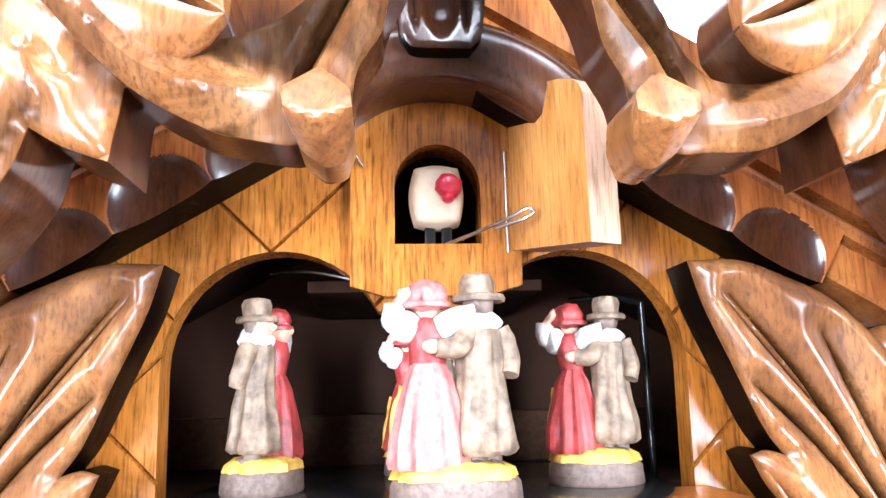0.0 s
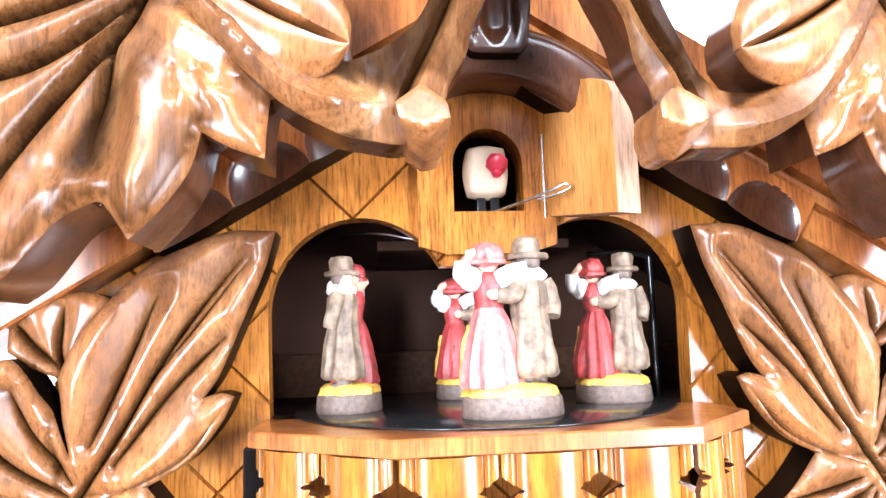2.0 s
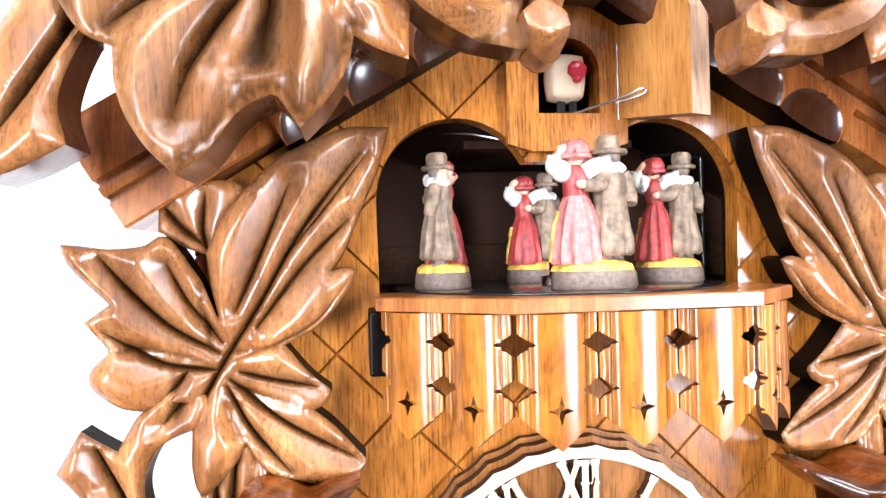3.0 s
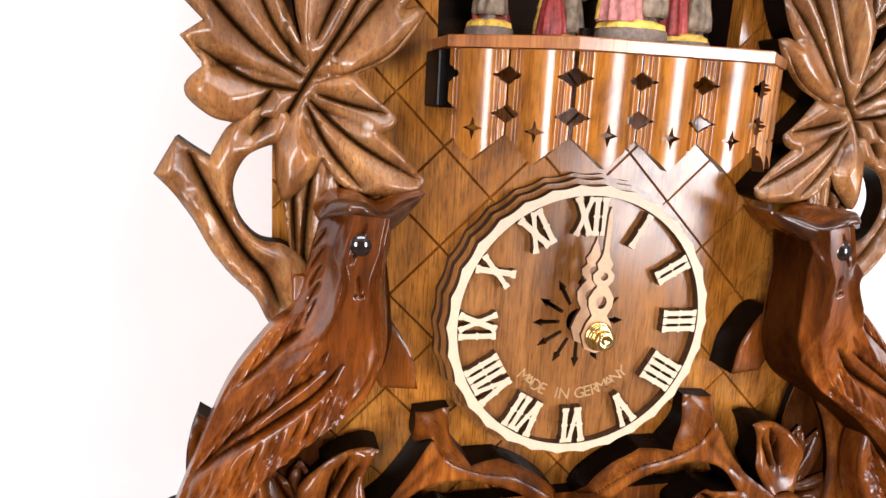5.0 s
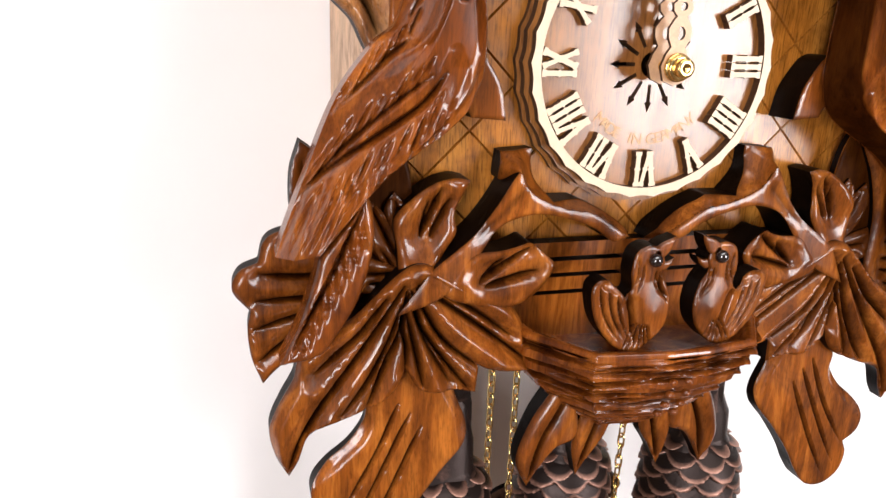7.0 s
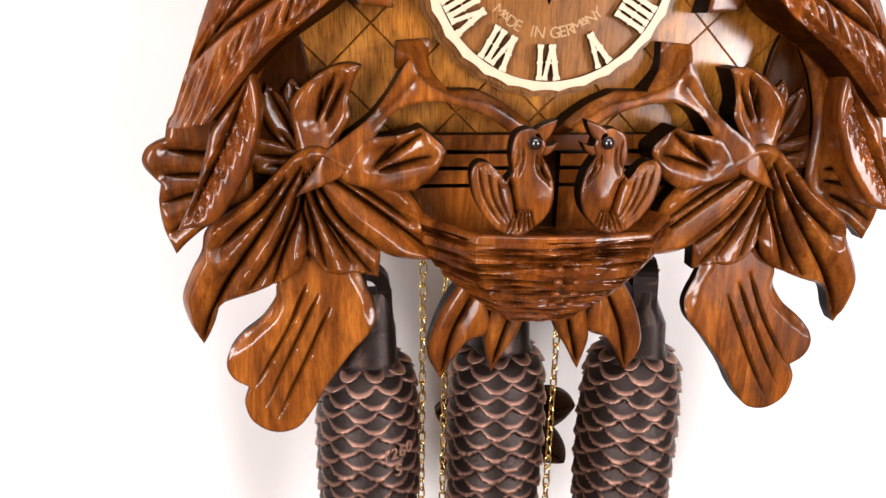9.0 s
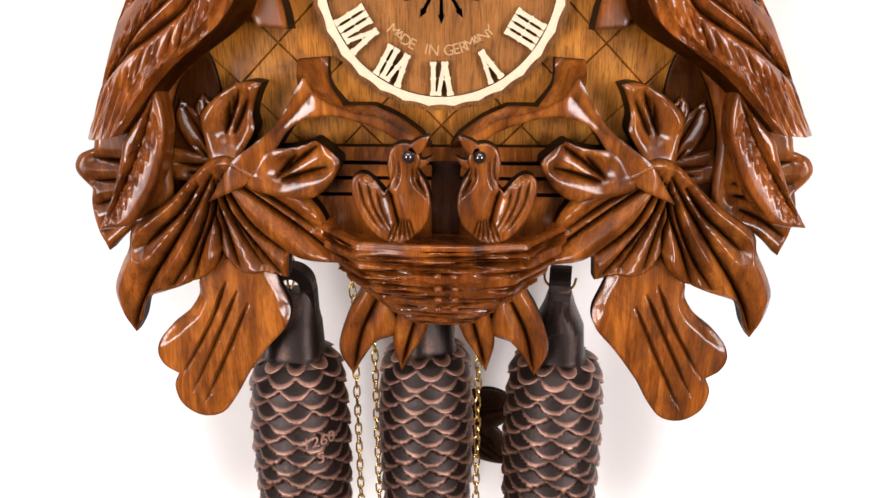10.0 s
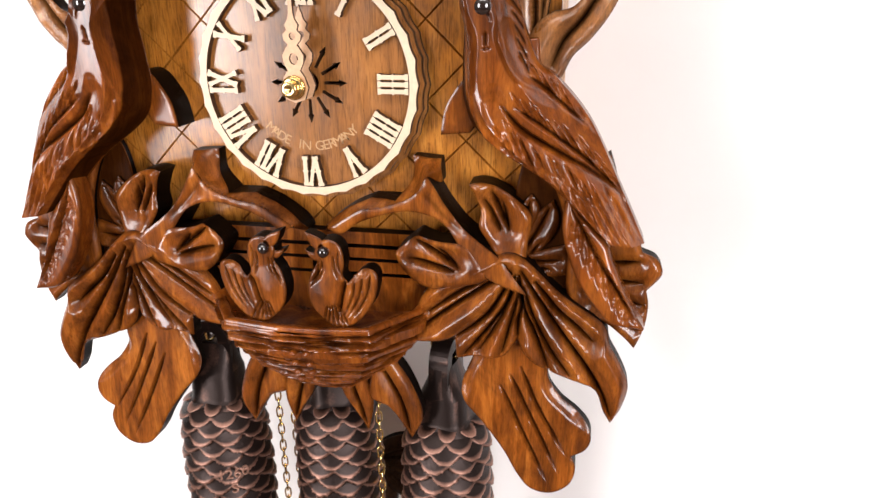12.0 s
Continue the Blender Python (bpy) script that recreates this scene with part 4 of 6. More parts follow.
def branch(sh):
    """A forked bough with a sawn stub and a half-round opening against the case."""
    arm = [(-150, 72, 1), (-146, 69), (-140, 65, 1), (-137, 71), (-133, 77), (-122, 84), (-114, 80), (-116, 71, 1), (-122, 69.5), (-128, 66), (-131.5, 60), (-133, 53), (-131.5, 45), (-128, 39), (-123.5, 35.5), (-117, 34.5, 1), (-110, 29), (-103, 14), (-103, 2), (-113, -6), (-121, 4), (-126, 14.5), (-133, 22), (-140, 32), (-145.5, 43), (-151, 52), (-157, 59, 1)]
    line = [(-146, 66), (-139, 49), (-130, 32), (-122, 22), (-117, 10)]
    cuts = [(line, 2.0, 3.0, 1), (line, 6, 1.6, 1.6), ([(-118, 85), (-127, 73)], 2.0, 2.4, 1), ([(-152, 60), (-148, 54), (-143, 54)], 3, 1.2, 0), ([(-147, 46), (-140, 38), (-134, 32)], 5, 1.4, 0)]
    relief(sh, arm, lambda x, z: -11.5 - 0.02 * (z - 40), -3, cuts, 1.5, 1.1, crest=(4.0, 7.0))
    col = [(-117, 60), (-110, 64), (-101, 66), (-97, 50), (-95, 20), (-98, 4), (-112, 4), (-114, 30)]
    relief(sh, col, -10.5, -0.4, [([(-107.5, 60), (-109, 36), (-109.5, 10)], 1.8, 2.6, 1), ([(-101, 64), (-103, 50), (-109, 46)], 3, 2, 1.4), ([(-113, 52), (-112, 28)], 1.6, 1.8, 1)], 1.4, 1.0, crest=(2.0, 4.0), tone=0.15)


def carved_bird(sh):
    """A perched bird in half relief, cut from one piece."""
    nu, nv = 190, 96
    left = spline([(-100, 53), (-104, 39), (-107.5, 25), (-112, 13), (-121, 5), (-136, -16), (-150, -50), (-160, -76)], nu)
    right = spline([(-74.5, 50), (-75.5, 40), (-76, 30), (-74, 13), (-73.5, -4), (-81, -21), (-112, -44), (-139, -73)], nu)
    rng = random.Random(11)
    cuts = [([(-95, -4), (-103, -15), (-117, -25), (-134, -36.5), (-154, -54)], 1.9, 3.0, 1), ([(-95, -4), (-103, -15), (-117, -25), (-134, -36.5), (-156, -56)], 7, 1.8, 1.7),
            ([(-101, -5), (-118, -18), (-134, -33), (-153, -56)], 1.7, 2.6, 1), ([(-108, 8), (-118, -1), (-135, -18)], 1.7, 2.6, 1),
            ([(-82, -8), (-87, -21), (-100, -31), (-118, -42), (-129, -54), (-138, -70)], 3.2, -2.4, 1.4), ([(-92, 4), (-92, -12), (-97, -22)], 6, 1.4, 0)]

    def barbs(path, n, dx, dz, w, d, jit=1.0):
        """Short cuts that leave a stroke at a slant."""
        for q in spline(path, n)[1:]:
            a = (q[0] + rng.uniform(-jit, jit), q[1] + rng.uniform(-jit, jit))
            k = rng.uniform(0.75, 1.2)
            cuts.append(([a, (a[0] + dx * k, a[1] + dz * k)], w, d, 1.01))
    barbs([(-112, 4), (-120, -3), (-137, -20)], 9, 6, 11, 1.0, 1.8)
    barbs([(-104, -8), (-120, -19), (-136, -34), (-148, -48)], 14, 7, 12, 1.0, 1.8, 1.6)
    barbs([(-92, -8), (-104, -20), (-122, -33), (-140, -46)], 15, -6, -15, 0.95, 1.7, 1.8)
    barbs([(-88, -12), (-98, -24), (-114, -35), (-130, -47)], 14, -5.0, -13, 0.95, 1.6, 1.8)
    for k in range(6):
        cuts.append(([(-127 - 4.3 * k, -45 - 1.2 * k), (-134 - 4.0 * k, -58 - k), (-141 - 3.4 * k, -73)], 1.4, 2.0, 1.01))
    for k in range(5):
        cuts.append(([(-100 - 0.9 * k, 44 - 6 * k), (-105.5 - 0.7 * k, 34 - 6.4 * k)], 1.3, 1.8, 1))
    cuts += [([(-74, 50), (-80, 38), (-83.5, 28), (-82.5, 17), (-80.5, 3), (-79, -12)], 2.8, -3.2, 1.2), ([(-96, 48), (-98.5, 38), (-96, 28), (-99, 17), (-104, 8), (-112, 1)], 2.8, -3.0, 1.2), ([(-91, 41.5), (-89.5, 41)], 8.0, 2.2, 0), ([(-90, 30), (-89.6, 26), (-89.4, 22.5)], 1.3, 1.6, 1), ([(-91.5, 22.6), (-87.5, 22.2)], 1.0, 1.4, 1), ([(-104, 12), (-112, 4), (-124, -8)], 5, 2.0, 0)]

    def body(u, v):
        """Flat front between two bevels, the right one narrower."""
        a = (1 + v) / 0.62 if v < 0 else (1 - v) / 0.44
        k = min(1.0, a) ** 0.92
        if v > 0:
            k = min(1.0, a / 0.5 * 0.78) if a < 0.5 else min(1.0, 0.78 + 0.44 * (a - 0.5))
        k = k + 0.045 * max(0.0, 1 - abs(a - 1) / 0.22)
        foot = lerp(-20, -30, u) if v < 0 else lerp(-12, -20, u)
        return foot + (lerp(-39.5, -36.5, u ** 1.3) - foot) * k - 1.2 * (1 - v * v)
    ribbon(sh, left, right, body, -17, nv, 0, cuts)
    # the block that holds the bird to the case
    box(sh, (-112, -18, -18), (-92, -0.3, 24), 0, 1.0)
    # its flank towards the dial gets no light: that shade is coloured in, almost black
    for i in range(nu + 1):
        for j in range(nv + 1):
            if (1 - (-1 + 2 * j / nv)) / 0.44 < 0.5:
                sh.stain_shade[i * (nv + 1) + j] = 0.8
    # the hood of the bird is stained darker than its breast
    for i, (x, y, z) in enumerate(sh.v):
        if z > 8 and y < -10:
            sh.stain_shade[i] = max(sh.stain_shade.get(i, 0.0), 0.3 * min(1.0, (z - 8) / 22) ** 1.5)
    # dark cap with a brow that sweeps out into the beak
    relief(sh, [(-104, 48), (-101.5, 54), (-96, 57), (-88, 56), (-81, 52.5), (-74, 55.5), (-64, 57.5, 1), (-71, 50), (-79, 44, 1), (-84, 49), (-91, 51.5), (-98, 50.5)], lambda x, z: -40.5 + 0.5 * np.maximum(0, x + 88) + 0.7 * np.maximum(0, -94 - x), -10, [([(-100, 52), (-90, 54), (-80, 50), (-68, 55)], 3.0, -1.6, 0)], 2.4, 2.2, 0.9, 3, stained_rim=0.0)
    # tail below the wing
    tcut = [([(-126, -58), (-137, -84), (-156, -118)], 1.8, 2.6, 1)]
    for k in range(8):
        t = 0.08 + 0.105 * k
        x, z = lerp(-127, -155, t), lerp(-60, -116, t)
        tcut += [([(x, z), (x - 5.5, z - 13)], 1.4, 2.2, 1.01), ([(x + 1, z), (x + 3.5 - 6 * t, z - 14)], 1.4, 2.2, 1.01), ([(x + 4 - 2 * t, z + 1), (x + 6 - 6 * t, z - 12)], 1.2, 1.8, 1.01)]
    relief(sh, [(-124, -50, 1), (-131, -62), (-142, -76), (-145, -86), (-152, -106), (-160, -122, 1), (-145, -119.5), (-138, -113), (-127, -95), (-121, -74), (-121, -60)], lambda x, z: -31 + 0.055 * (z + 54) - 0.25 * np.maximum(0, -(x + 0.5 * (z + 122) + 163)) * 0.2, -20, tcut, 3.5, 2.6, 1.0)
    ball(sh, (-89.5, -37.4, 41), (5.4, 4.2, 5.4), 1, 28, 16)


def rear_leaf(sh):
    edge = [(-113, -36), (-134, -48), (-146, -68), (-162, -75), (-166, -85, 1), (-173.5, -88.5), (-176, -96), (-169.5, -105, 1), (-171, -113), (-170, -125), (-166, -137, 1), (-160, -131), (-150, -124), (-138, -124), (-131, -110), (-130, -80), (-124, -58)]
    cuts = [([(-140, -92), (-152, -91.5), (-165, -90)], 1.5, 2.4, 1), ([(-140, -101), (-152, -101), (-167, -101)], 1.5, 2.4, 1), ([(-141, -107), (-153, -109), (-168, -113)], 1.5, 2.4, 1), ([(-145, -114), (-156, -119), (-167, -127)], 1.5, 2.2, 1)]
    relief(sh, edge, lambda x, z: -9.5 + 0.05 * (x + 150), -3, cuts, 1.4, 1.0, crest=(2.4, 5.0))
    # dark sheet added behind the tail of the bird, for the shadow on the panel
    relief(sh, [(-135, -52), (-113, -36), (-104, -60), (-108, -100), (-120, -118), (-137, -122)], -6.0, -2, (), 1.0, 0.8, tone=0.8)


def leaf_spur(sh):
    relief(sh, [(-150, -26, 1), (-154, -40), (-153.5, -58), (-146, -72), (-140, -60), (-140, -40), (-144, -31)], lambda x, z: -10.5 + 0.12 * (x + 146), 0, [([(-145, -66), (-148, -48), (-149.5, -30)], 4, 1.8, 1.5), ([(-144, -66), (-147, -48), (-149, -34)], 1.4, 1.8, 1)], 1.8, 1.2)


def leaf_tip(sh):
    relief(sh, [(-84, 7), (-77, 6.5), (-71, -1), (-67.5, -8), (-65.5, -19, 1), (-79, -18, 1), (-85, -6)], lambda x, z: -16.5 - 0.06 * (x + 75), -1, (), 0.9, 0.7)


def lower_leaf(sh):
    """One broad leaf whose lobes part along valleys that run out from the stem."""
    body = [(-108, -90), (-126, -107), (-146, -121), (-150, -132), (-155, -141), (-159.5, -151), (-160, -158), (-157.5, -168), (-153, -177, 1), (-149, -170), (-146, -161), (-142.5, -157), (-137, -155), (-128, -152), (-121, -149, 1), (-114, -146), (-108, -140), (-105, -132, 1), (-99, -142), (-91, -145), (-84, -144), (-74, -146.5, 1), (-73, -134, 1), (-67, -137), (-59, -138.5), (-50, -139, 1), (-52, -128), (-54, -118), (-57.5, -111), (-63, -105), (-72, -101), (-88, -92), (-98, -87)]
    cuts = [([(-106, -96), (-116, -112), (-129, -131), (-141, -148), (-149, -163), (-153, -175)], 2.4, 3.6, 1), ([(-106, -96), (-116, -112), (-129, -131), (-141, -148), (-149, -163), (-153, -177)], 9, 3.4, 1.6),
            ([(-113, -101), (-123, -114), (-132, -122), (-142, -131)], 2.0, 2.6, 1), ([(-113, -101), (-123, -114), (-132, -122), (-142, -131)], 6, 1.8, 1.6),
            ([(-105, -98), (-107.5, -115), (-114, -130), (-121, -149)], 6.5, 4.4, 1.3), ([(-107, -104), (-112, -119), (-121, -137), (-131, -151)], 5, 2.6, 1.5),
            ([(-104, -99), (-106.5, -114), (-105, -122), (-105, -132)], 5.5, 4.6, 1.2), ([(-105, -108), (-101, -125), (-97, -142)], 3.6, 2.2, 1.3),
            ([(-103, -98), (-100, -112), (-90, -128), (-77, -145)], 6, 3.4, 1.4), ([(-102, -104), (-97, -120), (-86, -140)], 1.6, 2.0, 1),
            ([(-101, -97), (-98, -106), (-89, -121), (-72.5, -135)], 2.4, 3.8, 1), ([(-101, -97), (-98, -106), (-89, -121), (-72.5, -135)], 8, 2.8, 1.6),
            ([(-100, -96), (-78, -112.5), (-52, -133)], 2.0, 3.2, 1), ([(-98, -94.5), (-77, -108), (-60, -121)], 1.6, 2.2, 1), ([(-100, -96), (-78, -112), (-50, -136)], 9, 2.0, 1.8)]
    # valleys between the lobes are cut as sharp as the ribs
    cuts = [(p, min(w, 1.7), min(3.0, 0.8 * d), 1) for p, w, d, k in cuts if k == 1 or w < 7]
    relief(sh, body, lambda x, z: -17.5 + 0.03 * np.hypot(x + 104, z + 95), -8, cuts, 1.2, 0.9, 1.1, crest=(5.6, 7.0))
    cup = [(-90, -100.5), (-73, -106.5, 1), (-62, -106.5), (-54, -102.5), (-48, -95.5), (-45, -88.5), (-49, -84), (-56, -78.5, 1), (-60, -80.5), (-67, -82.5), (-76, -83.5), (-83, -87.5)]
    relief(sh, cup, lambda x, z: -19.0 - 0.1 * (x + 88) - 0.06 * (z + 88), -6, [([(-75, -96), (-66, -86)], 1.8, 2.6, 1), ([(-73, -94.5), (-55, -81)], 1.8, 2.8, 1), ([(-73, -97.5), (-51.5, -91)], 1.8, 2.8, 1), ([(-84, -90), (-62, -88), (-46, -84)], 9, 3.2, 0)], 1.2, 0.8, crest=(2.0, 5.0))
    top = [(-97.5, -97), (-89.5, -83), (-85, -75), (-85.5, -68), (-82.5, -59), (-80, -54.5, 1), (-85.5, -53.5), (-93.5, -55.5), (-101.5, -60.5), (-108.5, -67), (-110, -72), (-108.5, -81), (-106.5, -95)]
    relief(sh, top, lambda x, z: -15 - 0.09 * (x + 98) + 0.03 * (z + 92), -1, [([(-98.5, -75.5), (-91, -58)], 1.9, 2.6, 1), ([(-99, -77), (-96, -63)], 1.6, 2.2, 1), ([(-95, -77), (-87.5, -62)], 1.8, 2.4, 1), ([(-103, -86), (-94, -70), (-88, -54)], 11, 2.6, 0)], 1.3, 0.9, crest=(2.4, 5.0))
    # back lobes: the deep shade beside the bird is put into their tone
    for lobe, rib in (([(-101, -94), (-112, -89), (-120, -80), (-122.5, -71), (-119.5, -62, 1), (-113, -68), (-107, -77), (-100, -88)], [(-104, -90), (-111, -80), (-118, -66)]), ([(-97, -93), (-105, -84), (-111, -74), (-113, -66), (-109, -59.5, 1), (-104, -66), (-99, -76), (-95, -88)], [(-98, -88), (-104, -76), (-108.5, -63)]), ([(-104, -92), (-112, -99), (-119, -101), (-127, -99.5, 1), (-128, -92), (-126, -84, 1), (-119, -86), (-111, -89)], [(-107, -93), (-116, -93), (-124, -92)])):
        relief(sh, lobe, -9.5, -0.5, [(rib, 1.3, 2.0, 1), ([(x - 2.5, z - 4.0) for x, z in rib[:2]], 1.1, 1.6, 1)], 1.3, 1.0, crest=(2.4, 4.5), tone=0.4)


def antler(sh):
    """The bough that runs from the lower leaf under the dial: flat web, thin arm, hollowed bevel up to a squared knuckle."""
    ridge = [(-59, -38), (-55.5, -45), (-49, -50), (-38, -54), (-27, -56), (-18, -61), (-9, -66.5)]
    web = [(-107, -95, 1), (-101, -86), (-94, -76), (-85, -69), (-76, -62), (-68, -52), (-62, -42), (-59, -38, 1), *ridge[1:-1], (-9, -66.5, 1), (-16, -68.5), (-25, -62.5), (-37, -58), (-50, -55.5), (-61, -57.5), (-68, -62), (-73, -69), (-80, -79), (-88, -86), (-98, -91)]
    relief(sh, web, lambda x, z: -20.0 - 2.5 * np.clip((-70 - x) / 20, 0, 1) + 3.0 * np.clip((-96 - x) / 10, 0, 1), -1, [([(-57, -46), (-66, -56), (-78, -66)], 7, 1.4, 1.6)], 0.9, 0.7)
    rim = [(-64.5, -43), (-64, -32, 1), (-50.5, -31, 1), (-50, -42), (-43, -51.5, 1), (-30, -51.5, 1), (-19, -56.5), (-8, -64.5), (-4, -71, 1), (-12, -69), (-26, -60), (-40, -56.5), (-52, -52), (-60, -42)]

    def slope(x, z):
        g = np.clip(path_gap(x, z, ridge) / 8.5, 0, 1)
        return -20.5 + 12.5 * g ** 0.6
    relief(sh, rim, slope, -0.6, (), 0.6, 0.4, 0.9, tone=0.12)


def oak_leaf(sh):
    edge = [(-104, -128), (-112, -140), (-118, -149), (-119.5, -157), (-126, -166), (-135, -173), (-141, -180), (-142.5, -187), (-139.5, -193), (-133, -197, 1), (-135.5, -204), (-132.5, -213.5), (-123, -219.5), (-112, -218), (-104, -209), (-97.5, -198), (-86, -183), (-76, -172), (-74, -163), (-78.5, -151), (-82, -142), (-86, -130)]
    cuts = [([(-105, -150), (-115, -172), (-130.5, -197)], 1.5, 2.6, 1), ([(-100, -155), (-112, -179), (-126.5, -207)], 1.5, 2.6, 1), ([(-95, -161), (-108, -188), (-121, -213)], 1.5, 2.6, 1),
            ([(-119, -150), (-122, -162), (-133, -172), (-142, -182)], 4.5, 2.8, 0), ([(-84, -140), (-75, -157), (-75, -171)], 5, 2.2, 0)]
    relief(sh, edge, lambda x, z: -11.5 - 0.065 * (-132 - z), -6, cuts, 1.8, 1.2)


MID = 1.5
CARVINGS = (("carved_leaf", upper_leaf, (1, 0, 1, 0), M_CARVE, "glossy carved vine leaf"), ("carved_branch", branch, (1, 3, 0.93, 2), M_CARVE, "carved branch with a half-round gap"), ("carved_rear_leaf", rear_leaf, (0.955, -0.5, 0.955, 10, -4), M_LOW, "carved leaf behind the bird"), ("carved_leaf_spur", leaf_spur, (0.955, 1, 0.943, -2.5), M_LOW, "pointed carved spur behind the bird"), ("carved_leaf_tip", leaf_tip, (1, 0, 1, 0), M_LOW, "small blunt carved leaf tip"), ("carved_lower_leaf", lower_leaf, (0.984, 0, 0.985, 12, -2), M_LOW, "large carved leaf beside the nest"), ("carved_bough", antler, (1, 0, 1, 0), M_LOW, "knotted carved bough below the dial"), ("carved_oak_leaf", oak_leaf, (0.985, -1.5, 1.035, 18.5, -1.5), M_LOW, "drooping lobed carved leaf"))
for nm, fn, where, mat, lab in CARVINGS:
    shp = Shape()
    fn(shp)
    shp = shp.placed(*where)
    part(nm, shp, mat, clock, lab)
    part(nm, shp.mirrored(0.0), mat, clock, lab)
shp = Shape()
shp.edge = 0
carved_bird(shp)
shp = shp.placed(0.886, -11.3, 0.885, 3)
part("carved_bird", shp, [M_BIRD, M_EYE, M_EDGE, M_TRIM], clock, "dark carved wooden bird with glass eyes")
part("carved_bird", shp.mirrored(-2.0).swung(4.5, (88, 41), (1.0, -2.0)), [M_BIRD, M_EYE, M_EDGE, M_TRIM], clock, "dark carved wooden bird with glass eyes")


# ---- crown: leaves and curled stems that stand forward of the roof
def crown_leaf(sh):
    body = [(-58, 220), (-50, 204), (-49, 190), (-53, 178), (-54, 164.5, 1), (-61, 167), (-67, 170.5, 1), (-69, 162), (-74, 154), (-80, 147.5, 1), (-83, 152), (-86, 156, 1), (-94, 151.5), (-102, 141), (-108, 136.5, 1), (-114.5, 143), (-119.5, 151), (-122, 159), (-122.5, 167, 1), (-131, 172), (-141, 190, 1), (-128, 204), (-100, 222), (-80, 230)]
    cuts = []
    for path, w, d, wide, deep in (([(-79, 206), (-85, 194), (-93, 183), (-105, 164), (-109, 150)], 2.6, 4.4, 8, 2.6), ([(-80, 204), (-86, 192), (-87, 180), (-89, 165)], 1.8, 3.4, 5, 1.4), ([(-82, 202), (-100, 187), (-114, 181), (-124, 172)], 2.4, 3.8, 8, 2.4), ([(-82, 209), (-104, 198), (-137, 188)], 2.2, 3.4, 8, 2.4)):
        cuts += [(path, w, 0.8 * d, 1)]
    # small chip cuts near the stem, and the ridge along the stem side
    cuts += [([(-73.5, 186), (-73, 180), (-71.5, 173)], 1.5, 2.0, 1.01), ([(-70.5, 185), (-67, 178.5), (-62.5, 171)], 1.5, 2.0, 1.01), ([(-67.5, 184.5), (-64, 181), (-59, 177.5)], 1.7, 2.0, 1.01),
             ([(-77, 197), (-65, 190), (-53, 183)], 5, -2.0, 1), ([(-80, 186), (-78, 170), (-80, 150)], 5, -2.2, 1.3), ([(-97, 166), (-99, 154), (-106, 141)], 5, 1.6, 0), ([(-60, 186), (-57, 176), (-55, 168)], 4, 1.2, 0)]
    relief(sh, body, lambda x, z: -47.5 - 0.17 * (215 - z), -37, cuts, 1.8, 1.3, 1.3, stained_rim=0.3, crest=(4.2, 13.0))
    lobe = [(-158, 153), (-155.5, 143), (-153, 136.5, 1), (-144, 140), (-135, 145, 1), (-137, 158), (-128, 178), (-108, 204), (-92, 214), (-110, 214), (-135, 200), (-152, 172)]
    path = [(-112, 204), (-130, 182), (-144, 160), (-152, 146)]
    relief(sh, lobe, lambda x, z: -44 - 0.12 * (200 - z), -34, [(path, 2.4, 3.0, 1)], 1.8, 1.4, crest=(4.5, 10.0))
    blade(sh, (-70, 208), (-36, 188), 27, -4, -54, -58, -44, 3.0, 0.62, 0.4, 0.5, 2.4, 0)


STEM_LEFT = dict(
    outline=[(-24, 167.5), (-33, 168.4), (-40, 170), (-48, 174), (-53, 178), (-62, 187), (-70, 198), (-80, 213, 1), (-66, 216, 1), (-60, 202), (-55, 190), (-49, 187), (-41, 185.5), (-33, 187), (-27, 190), (-21, 195), (-17, 205), (-14, 224, 1), (-1, 224, 1), (-4, 206), (-9.5, 193), (-11, 187), (-15, 180), (-17, 172)],
    ridge=[(-72, 204), (-60, 190), (-51, 180.5), (-44, 176.5), (-36, 175.5), (-28, 176)],
    groove=[(-26.5, 174), (-22, 183), (-18, 191), (-13, 203), (-9, 220)])
STEM_RIGHT = dict(
    outline=[(-24, 166.5), (-30, 166.5), (-39, 166.5), (-47, 170.5), (-54, 176), (-62, 185), (-70, 198), (-80, 213, 1), (-66, 216, 1), (-62, 200), (-56, 187), (-48, 181), (-38, 179.5), (-31, 181), (-26, 186), (-22.5, 192), (-18, 204), (-14, 224, 1), (0, 224, 1), (-4, 208), (-10, 195), (-12.5, 186), (-16, 179), (-18, 172)],
    ridge=[(-72, 204), (-62, 190), (-52, 176.5), (-44, 171.8), (-37, 170.2), (-29, 170.5)],
    groove=[(-28, 174.5), (-22, 185), (-17, 193), (-12, 205), (-8, 220)])


